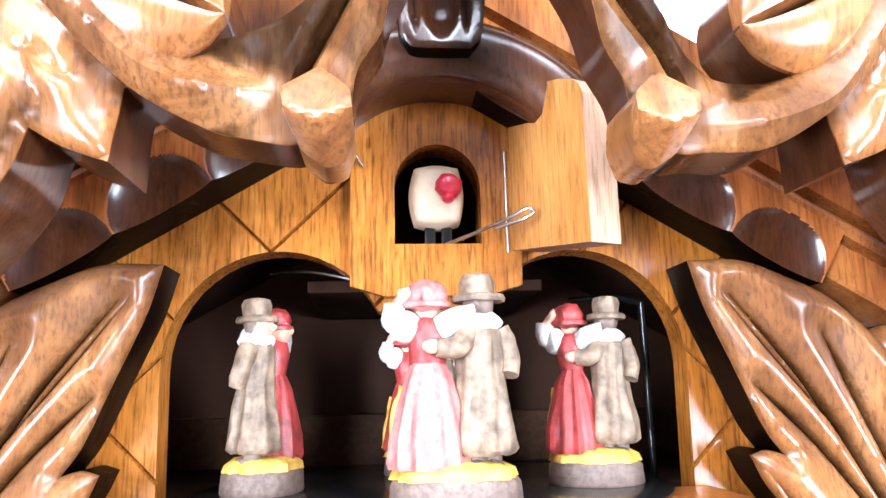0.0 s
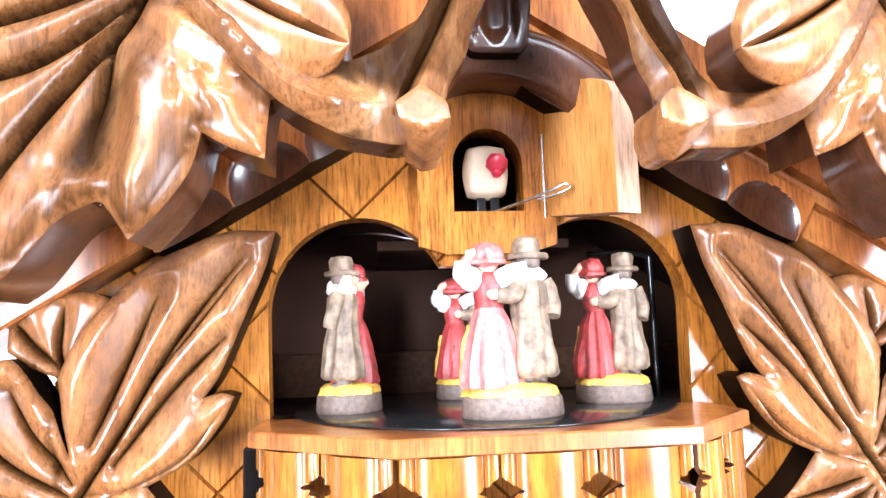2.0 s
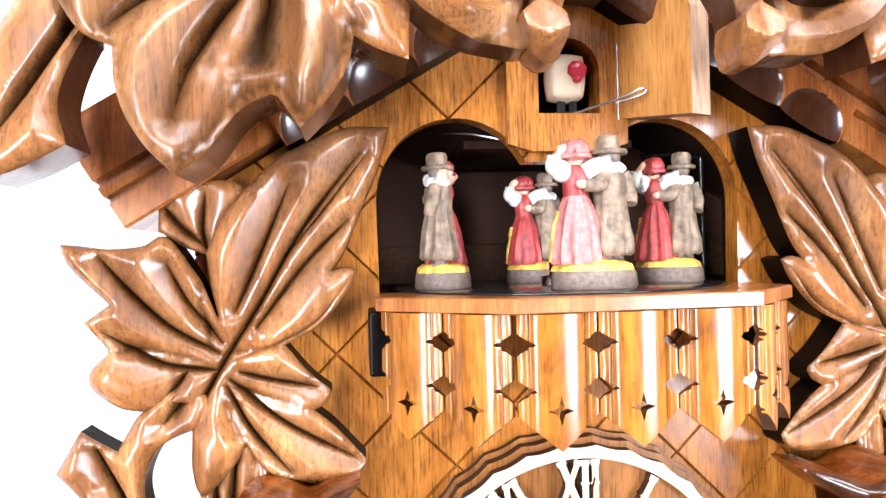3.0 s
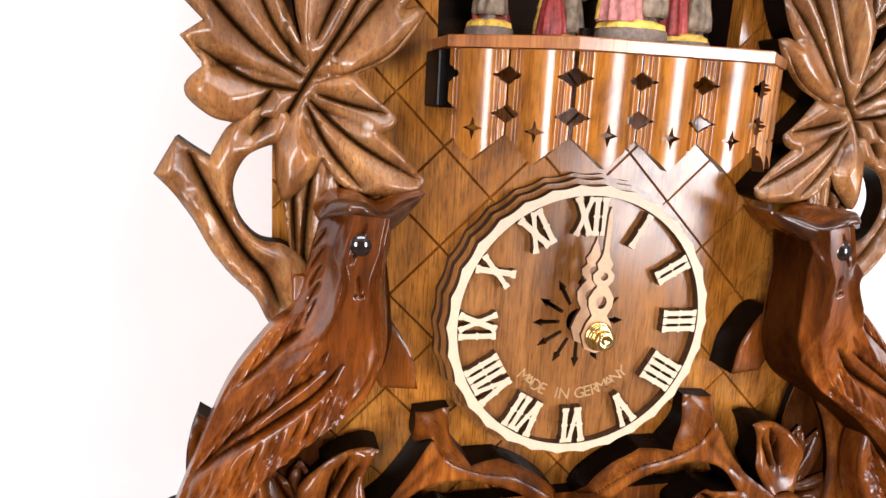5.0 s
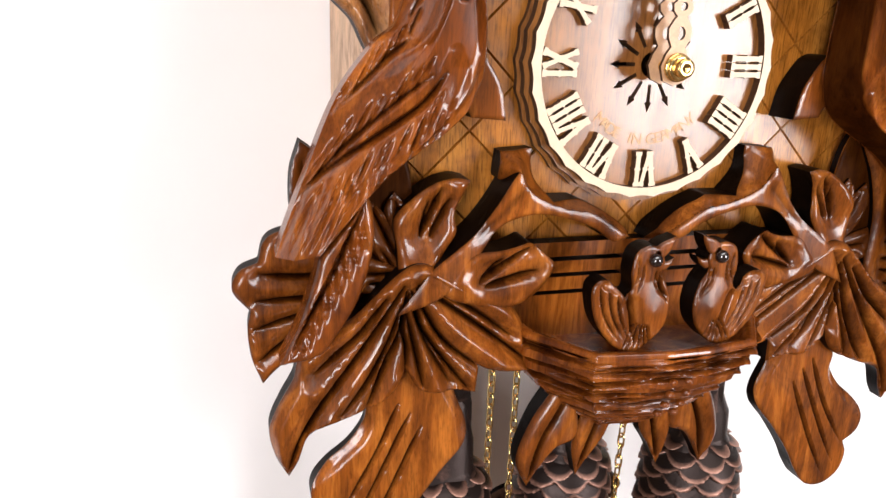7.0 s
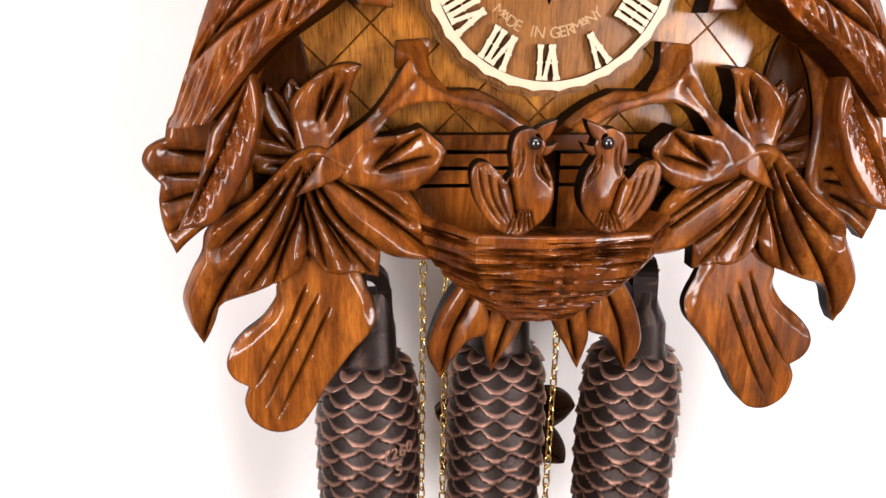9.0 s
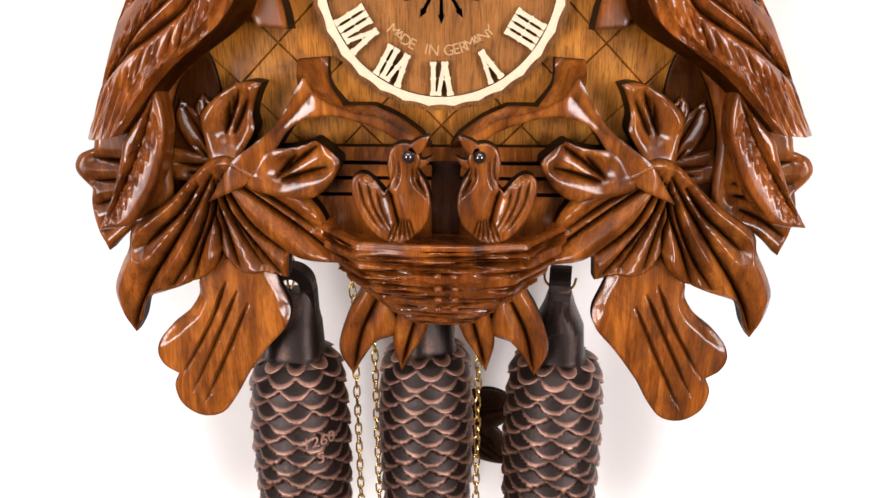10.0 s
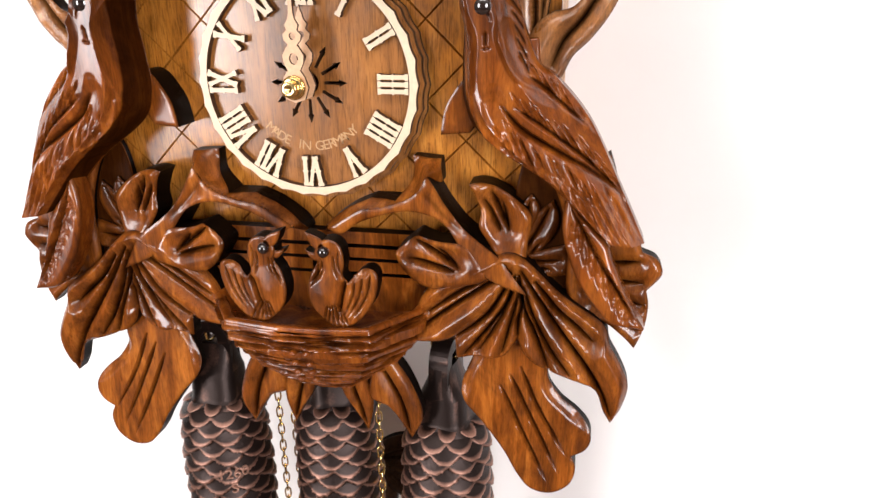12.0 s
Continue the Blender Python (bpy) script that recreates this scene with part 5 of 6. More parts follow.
def crown_stem(sh, shape):
    """A forked stem cut to flat facets: one arm sweeps out to the leaf, the other rises beside the ridge; between them a hollow web."""
    rise = shape["groove"]
    beside = [(x + 4.6, z - 0.5) for x, z in rise]
    inner = [(x - 3.4, z + 1.0) for x, z in rise[1:]]
    cuts = [(shape["ridge"], 8.5, -5.4, 1), (beside, 5.0, -3.4, 1), (inner, 4.2, -2.4, 1), (rise, 1.7, 3.0, 1), ([(-30, 184), (-38, 181), (-47, 183)], 6, 1.6, 0)]
    relief(sh, shape["outline"], -56.5, -44, cuts, 1.1, 0.8, 1.0, stained_rim=0.15)
    sh.edge = 0

    def knob(x, z):
        edge = 169.2 + 0.35 * np.abs(x + 21)
        return -63.2 + np.where(z < edge, 1.3 * (edge - z), 0.42 * (z - edge))
    relief(sh, [(-26.8, 175, 1), (-26, 170.5, 1), (-23.8, 166, 1), (-20.5, 163.6, 1), (-17, 164.4, 1), (-15.4, 169.5, 1), (-16, 175, 1), (-21, 180, 1)], knob, -46, (), 0.8, 0.5, 0.9, stained_rim=0.1)
    sh.edge = 1


shp = Shape()
crown_leaf(shp)
part("crown_leaf", shp, [M_CARVE, M_TRIM], clock, "big carved leaf leaning out over the roof")
part("crown_leaf", shp.mirrored(7.0), [M_CARVE, M_TRIM], clock, "big carved leaf leaning out over the roof")
for shape, right in ((STEM_LEFT, False), (STEM_RIGHT, True)):
    shp = Shape()
    crown_stem(shp, shape)
    part("crown_stem", shp.mirrored(7.0) if right else shp, [M_CARVE, M_TRIM], clock, "forked carved stem with a cut end")
shp = Shape()
box(shp, (-60, -50, 232), (74, -21, 256), 0, 2)
part("crown_mount", shp, M_CARVE, clock)


# ---- lower board, nest and chicks
def lower_board():
    """Brown slats across the case under the dial, parted by dark gaps and a slot in the middle."""
    bb = tagged(new("slatted_back_board"), "brown slats with dark gaps and a slot")
    bb.parent = clock

    def half(z):
        return 70.2 - 0.17 * max(0.0, -71 - z) - 0.25 * max(0.0, -94 - z)
    for z0, z1, split in ((-71, -77.4, False), (-79.4, -84.8, True), (-86.6, -92.6, True), (-94.4, -120, True)):
        for a, b in (((-1, -4.5), (9, 1)) if split else ((-1, 1),)):
            ends = [3 + a * half(z) if abs(a) == 1 else a for z in (z0, z1)] + [3 + b * half(z) if abs(b) == 1 else b for z in (z1, z0)]
            sh = Shape()
            board(sh, [(x, z) for x, z in zip(ends, (z0, z1, z1, z0))], (), -9, -2.2, 0, (), None, 1)
            part("slat", sh, [M_LOW, M_EDGE], bb)
    sh = Shape()
    box(sh, (-56, -2.0, -116), (62, -0.5, -72), 0, 0.2)
    part("backing", sh, M_TRIM, bb)


NEST = (0.955, -2.6, 0.938, -0.5)


def nest():
    nst = tagged(new("nest"), "carved bird's nest with notched sides")
    nst.parent = clock
    plan = [(-56, -6), (-54, -24), (-34, -50), (-4, -54), (16, -54), (42, -50), (62, -24), (64, -6)]
    n = 240
    base = []
    ln = [0]
    for a, b in zip(plan, plan[1:]):
        ln.append(ln[-1] + math.dist(a, b))
    for i in range(n + 1):
        s = ln[-1] * i / n
        k = max(j for j in range(len(plan) - 1) if ln[j] <= s + 1e-6)
        t = (s - ln[k]) / (ln[k + 1] - ln[k])
        base.append((lerp(plan[k][0], plan[k + 1][0], t), lerp(plan[k][1], plan[k + 1][1], t)))
    rng = random.Random(4)
    # long tapering notches cut in from both sides between eight courses, meeting near the middle
    slits = []
    for c in range(9):
        for q in range(8):
            a = 0.5 + rng.choice((-1, 1)) * rng.uniform(0.0, 0.42)
            slits.append((a, (c + 0.5) / 9 + rng.uniform(-0.045, 0.045), rng.uniform(0.07, 0.2), rng.uniform(1.6, 3.0), rng.uniform(-0.05, 0.05)))
    sh = Shape()
    rows, stain_shade = [], []
    m = 150
    for r in range(m + 1):
        t = r / m
        z = lerp(-113, -165, t)
        k = 1 - 0.62 * t ** 1.7
        row = []
        for i, (x, y) in enumerate(base):
            u = i / n
            dip, w = 0.0, 0.0
            for su, st, sl, sd, tilt in slits:
                q = abs(u - su) / sl
                if q < 1:
                    d = abs(t - st - tilt * (u - su) * 2) / (0.034 * (1 - 0.7 * q))
                    if d < 1:
                        dip, w = max(dip, sd * (1 - d) * (1 - q * q)), max(w, (1 - d) * (1 - q))
            c = t * 9 + 0.16 * math.sin(u * 21) + 0.1 * math.sin(u * 47 + 1)
            f = c - math.floor(c)
            ledge = 2.8 * f ** 1.3 if f < 0.86 else 2.8 * (1 - (f - 0.86) / 0.14)
            notch = max(0.0, 1 - abs(f - 0.96) / 0.1) if t > 0.04 else 0.0
            kk = k * (1 - (1.5 * dip - ledge + 2.4 * notch) / 62)
            row.append((4 + (x - 4) * kk, -4 + (y + 4) * (kk if t < 0.02 else kk * (1 - 0.12 * t)), z))
            stain_shade.append(min(0.9, max(0.85 * notch, w)))
        rows.append(row)
    sh.sheet(rows, 0, True, False, stain_shade)
    sh.add(rows[-1], [tuple(range(n + 1))], 0, False)
    for z, yy in ((-126, -51.4), (-132.5, -50.0), (-139, -47.4), (-145.5, -43.6)):
        for dx in (-4.2, 3.4):
            ball(sh, (6.2 + dx + rng.uniform(-0.5, 0.5), yy, z), (2.1, 1.9, 1.5), 0, 12, 8)
    part("nest_wall", sh.placed(*NEST), M_BIRD, nst)
    rim = Shape()
    rr = []
    for q, z in ((1.0, -113), (1.0, -111.4), (0.985, -110.6), (0.93, -110.8), (0.9, -112.5), (0.86, -119), (0.6, -121), (0.2, -121.5), (0.0, -121.6)):
        rr.append([(4 + (x - 4) * q, -4 + (y + 4) * q, z) for x, y in base])
    rim.sheet(rr, 0, True)
    part("nest_hollow", rim.placed(*NEST), M_BIRD, nst)
    for edge, rib in (([(-28, -140), (-40, -152), (-48, -170), (-50, -184), (-43.5, -198, 1), (-38, -188), (-31, -178), (-20, -170)], [(-28, -150), (-38, -172), (-43, -195)]), ([(-14, -150), (-20, -164), (-22, -178), (-18, -195.5, 1), (-12, -184), (-5, -172), (-2, -155)], [(-8, -156), (-14, -178), (-17.5, -193)])):
        lf = Shape()
        relief(lf, edge, lambda x, z: -17 - 0.06 * (z + 150), -8, [(rib, 1.5, 2.0, 1)], 1.6, 1.2, crest=(3.2, 6.0))
        lf = lf.placed(*NEST)
        part("nest_leaf", lf, M_LOW, nst)
        part("nest_leaf", lf.mirrored(MID), M_LOW, nst)


def chick(s):
    """A squat nestling cut from a thick board: wing raised, beak open towards the middle."""
    sh = Shape()
    sh.edge = 2
    body = [(-18.5, -73), (-13.5, -70), (-8, -71.5), (-5.5, -77), (-6.5, -82), (-3, -88), (-1, -97), (-3, -106), (-9, -113), (-15, -116.5), (-22, -115), (-28, -110), (-33.5, -102), (-36, -93), (-36, -87), (-33, -84), (-29, -84.5), (-25, -88), (-21.5, -92, 1), (-19, -88), (-20, -81)]
    cuts = [([(-20, -91), (-17.5, -100), (-15, -113)], 1.6, 2.6, 1), ([(-20, -91), (-17.5, -100), (-15, -113)], 5, 2.4, 1.5), ([(-33, -87), (-30, -99), (-23, -111)], 1.1, 1.6, 1), ([(-29, -88), (-26.5, -99), (-21, -110)], 1.1, 1.6, 1), ([(-25, -91), (-23, -100), (-18, -111)], 1.0, 1.4, 1),
            ([(-32, -86), (-28, -86.5), (-24, -90)], 2.4, 1.8, 0), ([(-7.5, -81), (-6, -88), (-2.5, -93)], 1.0, 1.6, 1), ([(-9, -80), (-8.5, -87), (-4.5, -93)], 1.0, 1.4, 1), ([(-17.5, -75), (-17, -82), (-18.5, -88)], 0.9, 1.2, 1), ([(-15, -78), (-15, -84), (-17, -91)], 0.9, 1.2, 1)]
    cuts += [([(-16 + 1.0 * k, -104), (-21 + 2.7 * k, -115.5)], 0.9, 1.5, 1) for k in range(6)]
    cuts += [([(-8.5 + 0.9 * k, -84 - 1.5 * k), (-5.5 + 1.4 * k, -91 - 2.0 * k)], 0.8, 1.2, 1) for k in range(3)]
    relief(sh, body, lambda x, z: -43.5 - 1.4 * np.clip(1 - np.hypot(x + 9, z + 99) / 14, 0, 1) + 0.06 * np.maximum(0, -22 - x), -34, cuts, 1.6, 1.4, 0.7)
    relief(sh, [(-11.5, -72.5), (-8, -69), (-1.5, -66.5, 1), (-2.5, -70), (-5, -74), (-9, -76)], -43.5, -36, (), 1.2, 1.0, 0.7)
    relief(sh, [(-8.5, -77), (-4, -77.5), (-0.5, -76, 1), (-2.5, -79.5), (-6, -81.5)], -42.5, -36, (), 1.2, 1.0, 0.7)
    ball(sh, (-10.6, -44.2, -75.8), (2.9, 2.6, 2.9), 1, 18, 10)
    sh = sh.placed(0.953, -2.5, 0.941, 3.3, -2.5)
    if s < 0:
        sh = sh.mirrored(MID + 0.5)
    part("chick", sh, [M_LOW, M_EYE, M_EDGE], clock, "small carved chick with black bead eyes")


lower_board()
nest()
for side in (1, -1):
    chick(side)
# ---------------------------------------------------------------- dancers on the turntable
def turntable():
    t = tagged(new("turntable"), "black round turntable carrying the dancing couples", "turntable")
    t.location = (0.001, 0.014, DIAL_Z + 0.10535)
    sh = Shape()
    lathe(sh, [(0.1, 0), (55.8, 0), (56, 0.1), (56, 0.4), (55.8, 0.5), (0.1, 0.5)], n=96)
    part("disc", sh, M_BLACK, t)
    sh = Shape()
    lathe(sh, [(5, 0.5), (5, 3.4), (2.2, 3.8), (2.2, 9), (0.1, 9.2)], n=20)
    part("spindle", sh, M_STEEL, t)


def rod():
    sh = Shape()
    tube(sh, [(58, 19, 102.2), (58, 19, 150)], 1.0, 0, 12)
    tube(sh, [(58, 19, 150), (54, 30, 153), (44, 40, 153.5)], 0.9, 0, 10)
    part("drive_rod", sh, M_BLACK, clock, "thin glossy black upright rod")
    sh = Shape()
    tube(sh, [(-41, 25, 160), (-29, 15, 158.5), (-16, 9, 155)], 0.45, 0, 8)
    part("stage_wire", sh, M_STEEL, clock)


def couple(name, x, y, turn, dress, slim=0.88, tall=1.0):
    """A dancing pair on a low plinth, one painted casting."""
    sh = Shape()

    def folds(n, amp, ph=0.0):
        return lambda a, z: 1 + amp * math.sin(2 * math.pi * a * n + ph) * (1 if z < 26 else 0.3)
    COATc, SHIRT, RED, DRESS, SKIN, YEL, BASE = range(7)
    lathe(sh, [(0.1, 0), (13.2, 0), (13.6, 0.6), (13.2, 4.6), (12.6, 5.4), (0.1, 5.4)], (0, 0), 32, BASE, 0.72, lambda a, z: 1 + 0.03 * math.sin(19 * a * 6.28))
    lathe(sh, [(12.6, 5.3), (12.0, 7.0), (9.4, 8.2), (4, 8.8), (0.1, 9)], (0, 0), 32, YEL, 0.7, lambda a, z: 1 + 0.07 * math.sin(2 * math.pi * a * 7) + 0.05 * math.sin(2 * math.pi * a * 13))
    wx, mx = -5.2, 5.8
    # woman: skirt, apron edge, bodice, puffed sleeves, head and bonnet
    lathe(sh, [(7.9, 7.4), (8.3, 8.6), (7.8, 13), (6.6, 19), (5.0, 24.4), (3.5, 27.6)], (wx, 0), 48, DRESS, 0.9, folds(12, 0.06))
    lathe(sh, [(3.5, 27.2), (4.1, 30), (4.6, 33), (3.8, 35.6), (1.8, 36.8)], (wx, 0), 28, RED, 0.85)
    tube(sh, [(wx - 7.4, 1.5, 8), (wx - 6.6, 1.5, 15), (wx - 4.6, 1.5, 23)], 1.5, YEL, 10, 5)
    ball(sh, (wx + 0.2, 1.4, 38.6), (3.0, 3.2, 3.4), SKIN, 20, 14)
    ball(sh, (wx + 0.2, 4.4, 38.4), (0.8, 1.0, 0.9), SKIN, 10, 8)
    ball(sh, (wx - 0.2, -0.3, 41.2), (4.6, 4.4, 3.4), DRESS, 28, 16, lambda x, y, z: 1 + 0.06 * math.sin(9 * x) * math.sin(8 * y))
    lathe(sh, [(3.6, 38.6), (5.2, 38.9), (5.3, 39.7), (4.2, 40.4)], (wx - 0.2, 0), 28, DRESS, 0.92, lambda a, z: 1 + 0.05 * math.sin(2 * math.pi * a * 6))
    ball(sh, (wx - 4.6, -0.6, 35), (3.3, 3.0, 3.4), SHIRT, 20, 14)
    tube(sh, [(wx - 5.2, -0.6, 35), (wx - 7.4, -0.8, 36), (wx - 6.8, -0.8, 39.4)], 2.2, SHIRT, 14, 5)
    tube(sh, [(wx - 6.8, -0.8, 39), (wx - 5.4, -1.2, 41), (wx - 3.6, -1.6, 42)], 1.4, SKIN, 10, 4)
    tube(sh, [(wx + 2.6, -1.4, 34.4), (0.2, -2.6, 36), (mx - 1.4, -3.0, 36.8)], 2.6, SHIRT, 16, 5)
    # man: shoes, coat with folds and an uneven hem, arms, collar, head and brimmed hat
    for dx, dy in ((-2.0, -1.0), (2.0, 0.6)):
        tube(sh, [(mx + dx, dy, 7.4), (mx + dx * 0.9, 0, 13)], 2.2, BASE, 12)
        ball(sh, (mx + dx, dy - 1.2, 7.4), (2.2, 3.2, 1.5), BASE, 16, 8)
    lathe(sh, [(6.2, 9.6), (7.3, 10.6), (6.7, 15), (5.7, 20), (5.0, 25), (5.3, 30), (5.0, 33.6), (3.0, 36.4)], (mx, 0), 56, COATc, 0.9, folds(8, 0.075, 1.0))
    tube(sh, [(mx + 4.0, 0, 34), (mx + 6.4, -0.6, 29.4), (mx + 5.6, -2.2, 25)], 2.5, COATc, 16, 5, lambda t: 1 - 0.2 * t)
    tube(sh, [(mx - 3, -2.0, 33.6), (0.4, -4.6, 30.6), (wx + 1.4, -4.4, 30.6)], 2.4, COATc, 16, 5, lambda t: 1.05 - 0.25 * t)
    ball(sh, (wx + 0.4, -4.6, 30.8), (1.8, 1.5, 1.5), SKIN, 12, 8)
    ball(sh, (mx, -0.2, 35.6), (5.0, 4.6, 2.4), SHIRT, 28, 12, lambda x, y, z: 1 + 0.06 * math.sin(7 * math.atan2(y, x)))
    ball(sh, (mx, 1.3, 39.0), (2.9, 3.0, 3.4), SKIN, 20, 14)
    ball(sh, (mx, 4.2, 38.8), (0.8, 1.1, 0.9), SKIN, 10, 8)
    ball(sh, (mx, -0.6, 39.6), (3.3, 2.8, 3.0), BASE, 20, 14)
    lathe(sh, [(2.4, 40.2), (5.5, 40.0), (5.8, 40.6), (5.4, 41.4), (3.7, 41.7), (3.9, 44.2), (3.3, 45.6), (1.6, 46.0), (0.1, 45.4)], (mx, 0), 32, COATc, 0.95, lambda a, z: 1 + 0.03 * math.sin(2 * math.pi * a * 3))
    mats = [M_COAT, M_SHIRT, M_RED, dress, M_SKIN, M_YELLOW, M_BASE]
    # hand-cast look: uneven creases with grime left in them
    seed = 7.3 * x + 3.1 * y
    for i, p in enumerate(sh.v):
        q = Vector((p[0] * 0.42 + seed, p[1] * 0.42, p[2] * 0.17))
        a = noise.noise(q) + 0.5 * noise.noise(q * 2.7)
        b = noise.noise(Vector((p[0] * 1.3, p[1] * 1.3 + seed, p[2] * 1.1)))
        r = math.hypot(p[0], p[1]) + 0.01
        k = 0.75 * a + 0.16 * b
        if p[2] > 5.6:
            sh.v[i] = (p[0] + k * p[0] / r, p[1] + k * p[1] / r, p[2] + 0.2 * b)
        sh.stain_shade[i] = min(0.6, max(0.02, 0.02 - 0.75 * a - 0.3 * b))
    sh.v = [(slim * p[0], 0.94 * p[1], tall * p[2]) for p in sh.v]
    me = sh.mesh(name, mats)
    ob = tagged(new(name, me), "painted figurine of a dancing couple, she in red, he in grey", "figurine", "dancers on the turntable")
    ob.matrix_basis = pose(x * MM, y * MM, DIAL_Z + 0.10588, 0, 0, turn)
    return ob


turntable()
rod()
couple("couple_figurine", 3, -21, 3, M_PINK, 0.97)
couple("couple_figurine", 39.0, 6, -16, M_RED, 0.82, 0.96)
couple("couple_figurine", -39, 9, -109, M_RED, 0.82, 0.97)
couple("couple_figurine", 0, 37, 8, M_RED, 0.82, 0.9)


# ---------------------------------------------------------------- pine-cone weights, chains, pendulum
def weight(x, y, top, r, turn):
    w = tagged(new("pine_cone_weight"), "copper-toned cast pine cone weight hanging on a chain", "weight", "pine cone weights")
    w.matrix_basis = pose(x * MM, y * MM, DIAL_Z + top * MM, 0, 0, turn)
    prof = spline([(0.94 * a, b) for a, b in ((13, 0), (19, -2), (23.5, -6), (26, -13), (27.2, -28), (28, -46), (28, -70), (27, -95), (24.5, -120), (20, -143), (12, -160), (3, -168))], 270)
    cols = 160
    verts, faces, rub = [], [], []
    for i, (rad, z) in enumerate(prof):
        for j in range(cols):
            a = j / cols
            v = -z / 6.5
            best, shine = 0.0, 0.0
            for k in range(int(v) - 2, int(v) + 3):
                uu = a * 9 + 0.5 * (k % 2) + 0.05 * math.sin(k * 2.3)
                du = abs(uu - math.floor(uu) - 0.5) * 2
                t = k + 1.75 - 0.66 * du ** 2.2 - v
                if 0 <= t < 2.2:
                    h = (1 - t / 2.2) ** 2.0 * (1 - 0.45 * du ** 2)
                    if h > best:
                        best, shine = h, max(0.0, 1 - t / 0.55) * (1 - 0.4 * du ** 3)
            h = 4.2 * best * min(1, i / 7)
            verts.append(((rad - 2.6 + h) * math.cos(2 * math.pi * a), (rad - 2.6 + h) * math.sin(2 * math.pi * a), z))
            rub.append(0.74 * shine)
    for i in range(len(prof) - 1):
        for j in range(cols):
            k = (j + 1) % cols
            faces.append((i * cols + j, i * cols + k, (i + 1) * cols + k, (i + 1) * cols + j))
    sh = Shape()
    sh.add(verts, faces)
    sh.add([v for v in verts[-cols:]], [tuple(range(cols))], 0, True)
    body = part("cone_body", sh, M_COPPER, w)
    at = body.data.color_attributes.new("rubbed", "FLOAT_COLOR", "POINT")
    vals = np.ones((len(body.data.vertices), 4))
    vals[:len(rub), :3] = np.array(rub)[:, None]
    at.data.foreach_set("color", vals.ravel())
    nk = Shape()
    rows = []
    for z, a, b in ((-8, 19, 19), (-4, 18, 18), (-1, 15.5, 15.5), (1, 15, 14.5), (15, 14.5, 13.5), (17, 14, 12.5), (26, 13, 8.5), (34, 12.8, 6)):
        rows.append([(a * math.copysign(abs(math.cos(q)) ** 0.7, math.cos(q)), b * math.copysign(abs(math.sin(q)) ** 0.7, math.sin(q)), z) for q in (2 * math.pi * (j + 0.5) / 28 for j in range(28))])
    nk.sheet(rows, 0, True, True)
    nk.add(rows[-1], [tuple(range(28))], 0, False)
    neck = part("cone_neck", nk, M_COPPER, w, "faceted dark neck")
    ey = Shape()
    board(ey, [(-12.8, 22), (12.8, 22), (12.5, 33), *arc(0, 36, 12, 0, 180, 14, 12), (-12.5, 33)], [arc(0, 36, 5.4, 0, 340, 17)], -5.5, 5.5)
    eye = part("cone_lug", ey, M_COPPER, w, "flat copper lug with a round hole")
    rng = random.Random(3)
    for ob in (neck, eye):
        at = ob.data.color_attributes.new("rubbed", "FLOAT_COLOR", "POINT")
        vals = np.ones((len(ob.data.vertices), 4))
        vals[:, :3] = np.array([rng.uniform(0.0, 0.28) for _ in ob.data.vertices])[:, None]
        at.data.foreach_set("color", vals.ravel())
    hk = Shape()
    tube(hk, [(0, -8, 42), (0, -6, 36.5), (0, 0, 35), (0, 7.5, 39), (0, 7.5, 48), (0, 1, 56), (0, 0, 76)], 0.7, 0, 8, 5)
    part("chain_hook", hk, M_BRASS, w, "brass wire hook")
    return w


w1 = weight(-78.5, 10, -184, 27, 0)
copy_thing(w1, pose(-0.009, 0.021, DIAL_Z - 0.185, 0, 0, 19))
copy_thing(w1, pose(0.0615, 0.010, DIAL_Z - 0.184, 0, 0, 80))
tagged(w1, "copper-toned pine cone weight stamped with its grams")


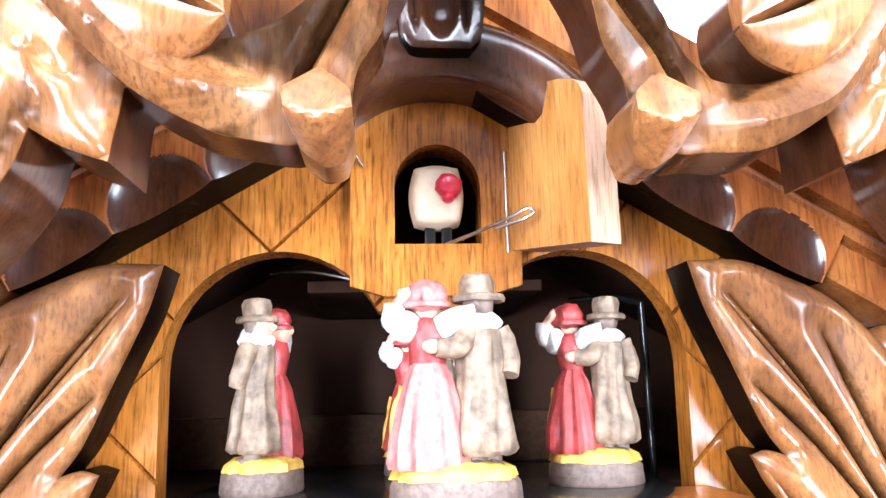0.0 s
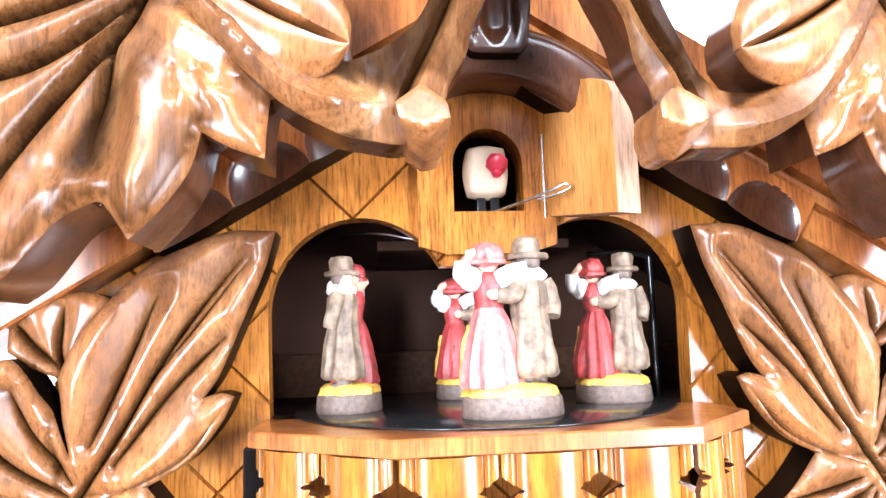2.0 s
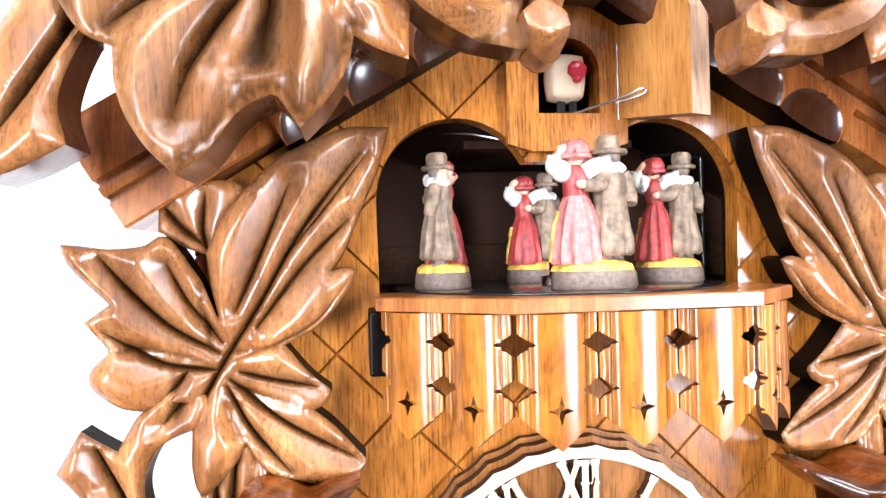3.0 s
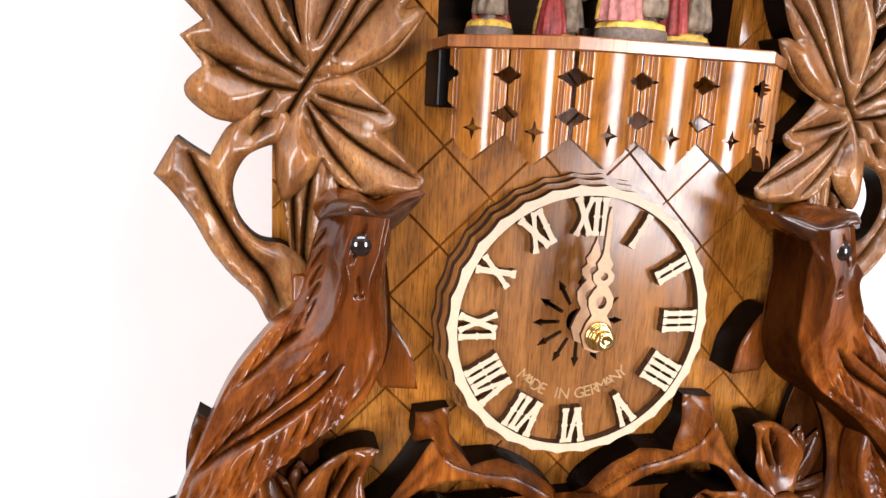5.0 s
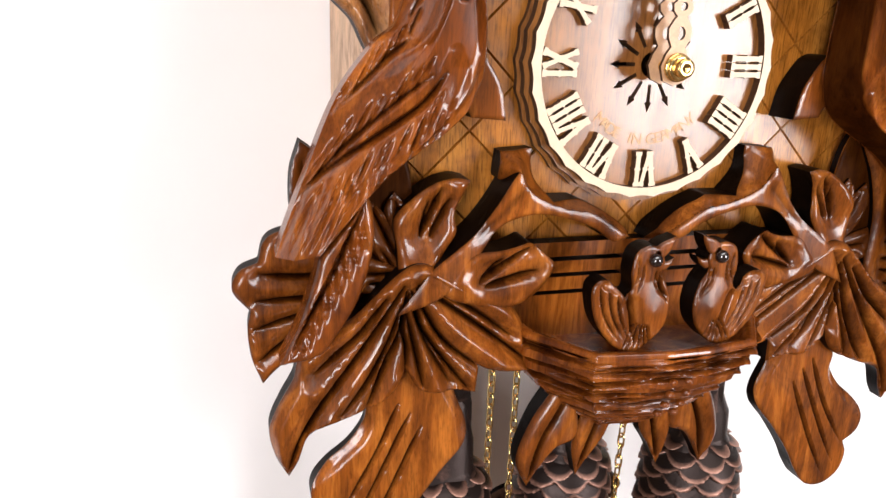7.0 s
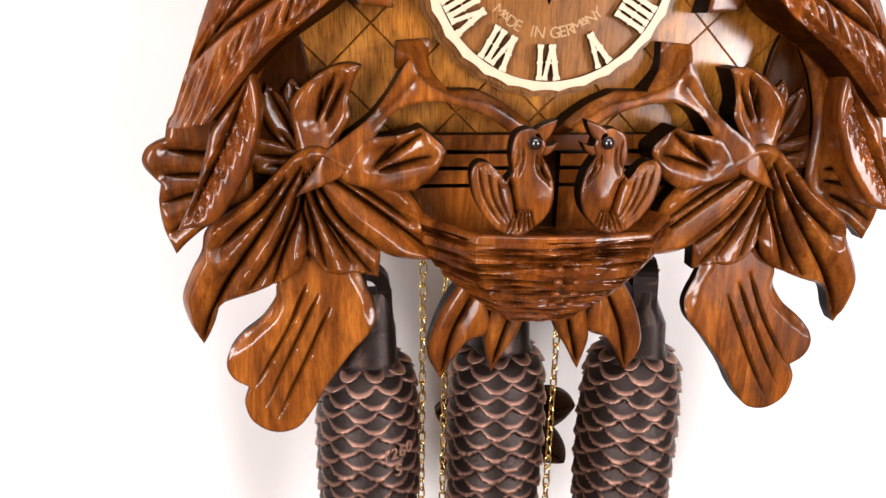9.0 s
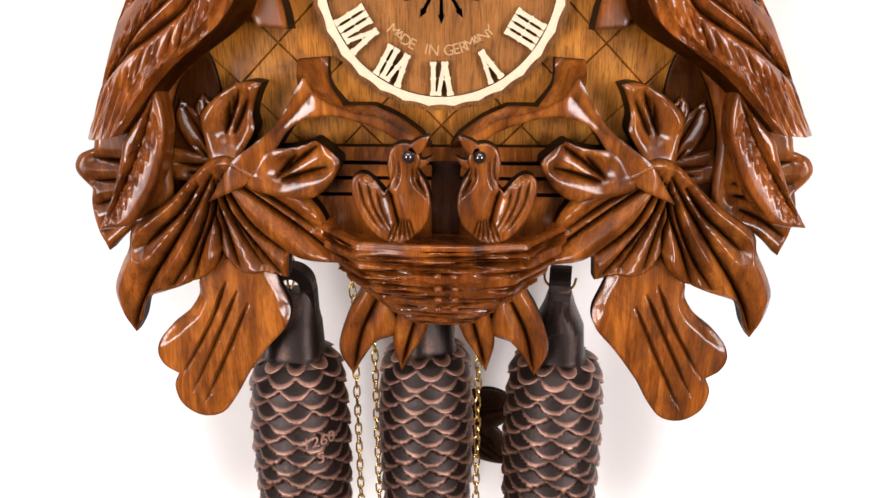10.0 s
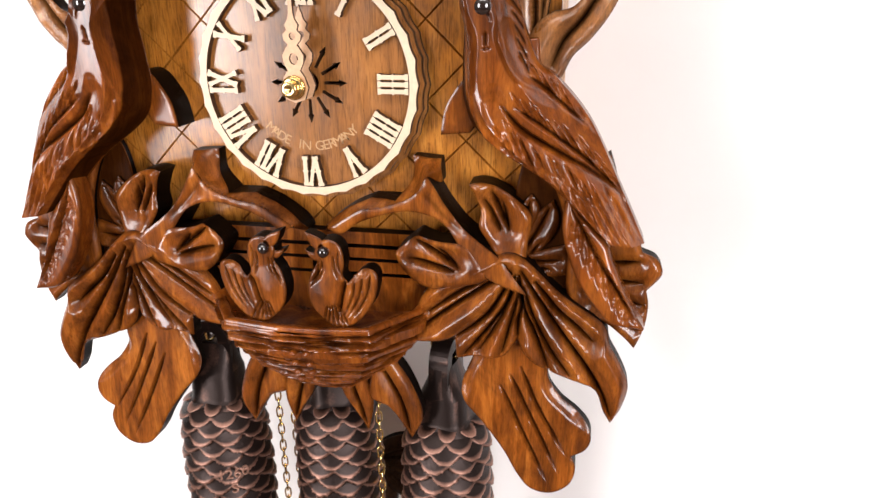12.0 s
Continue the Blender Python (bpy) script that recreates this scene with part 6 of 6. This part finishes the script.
def stamp():
    """Cast marks on the front of one weight."""
    sh = Shape()
    for text, size, dx, dz in (("1260", 0.0092, 15, -46), ("S", 0.0096, 15, -56.5)):
        cu = bpy.data.curves.new("mark", "FONT")
        cu.body, cu.size, cu.align_x, cu.extrude = text, size, "CENTER", 0.0005
        ob = bpy.data.objects.new("mark", cu)
        me = ob.to_mesh()
        vs = []
        for v in me.vertices:
            a = (v.co.x / MM + dx) / 26.5 - math.pi / 2
            r = 27.0 + v.co.z / MM
            vs.append((r * math.cos(a), r * math.sin(a), dz + v.co.y / MM))
        sh.add(vs, [tuple(p.vertices) for p in me.polygons], 0, False)
        ob.to_mesh_clear()
        bpy.data.objects.remove(ob)
    mk = part("cast_mark", sh, M_COPPER, w1, "raised weight mark")
    at = mk.data.color_attributes.new("rubbed", "FLOAT_COLOR", "POINT")
    at.data.foreach_set("color", np.full(len(mk.data.vertices) * 4, 0.75))


stamp()


def link_mesh():
    sh = Shape()
    pts = []
    for k in range(17):
        t = 2 * math.pi * k / 16
        pts.append((1.75 * math.cos(t), 0, 3.3 * math.sin(t) + (0.9 if math.sin(t) > 0 else -0.9)))
    tube(sh, pts, 0.55, 0, 6, 1)
    return sh.mesh("link", [M_BRASS])


def chain(x, y, z0, z1, me, skew):
    c = tagged(new("chain"), "thin brass chain hanging from the clock case", "chain", "weight chains")
    c.location = (x * MM, y * MM, DIAL_Z + z0 * MM)
    z, k = 0.0, 0
    rng = random.Random(int(x))
    while z > z1 - z0:
        ob = new("link", me)
        ob.parent = c
        ob.matrix_basis = pose(skew * z * MM, 0, z * MM, 0, 0, 25 + 90 * (k % 2) + rng.uniform(-12, 12))
        z -= 6.2
        k += 1


LINK = link_mesh()
for cx, cy, sk in ((-49, 25, 0.0), (-37.5, 21, 0.0), (20, 13, 0.0)):
    chain(cx, cy, -107.5, -420, LINK, sk)


def pendulum():
    p = tagged(new("pendulum"), "dark wooden pendulum with a carved leaf bob", "pendulum")
    p.location = (0.003, 0.055, DIAL_Z - 0.12)
    sh = Shape()
    box(sh, (-4, -2, -190), (4, 2, 2), 0, 0.5)
    part("pendulum_rod", sh, M_CARVE, p)
    sh = Shape()
    for tip, w in (((-42, -122), 26), ((42, -122), 28), ((-38, -162), 24), ((38, -162), 24), ((0, -185), 30)):
        blade(sh, (0, -130), tip, w, 2, -8, -6, -2.2, 2.0, 0.55, 0.35, 0.6, 1.4, 1)
    part("leaf_bob", sh, M_BURNT, p, "carved leaf bob")


pendulum()
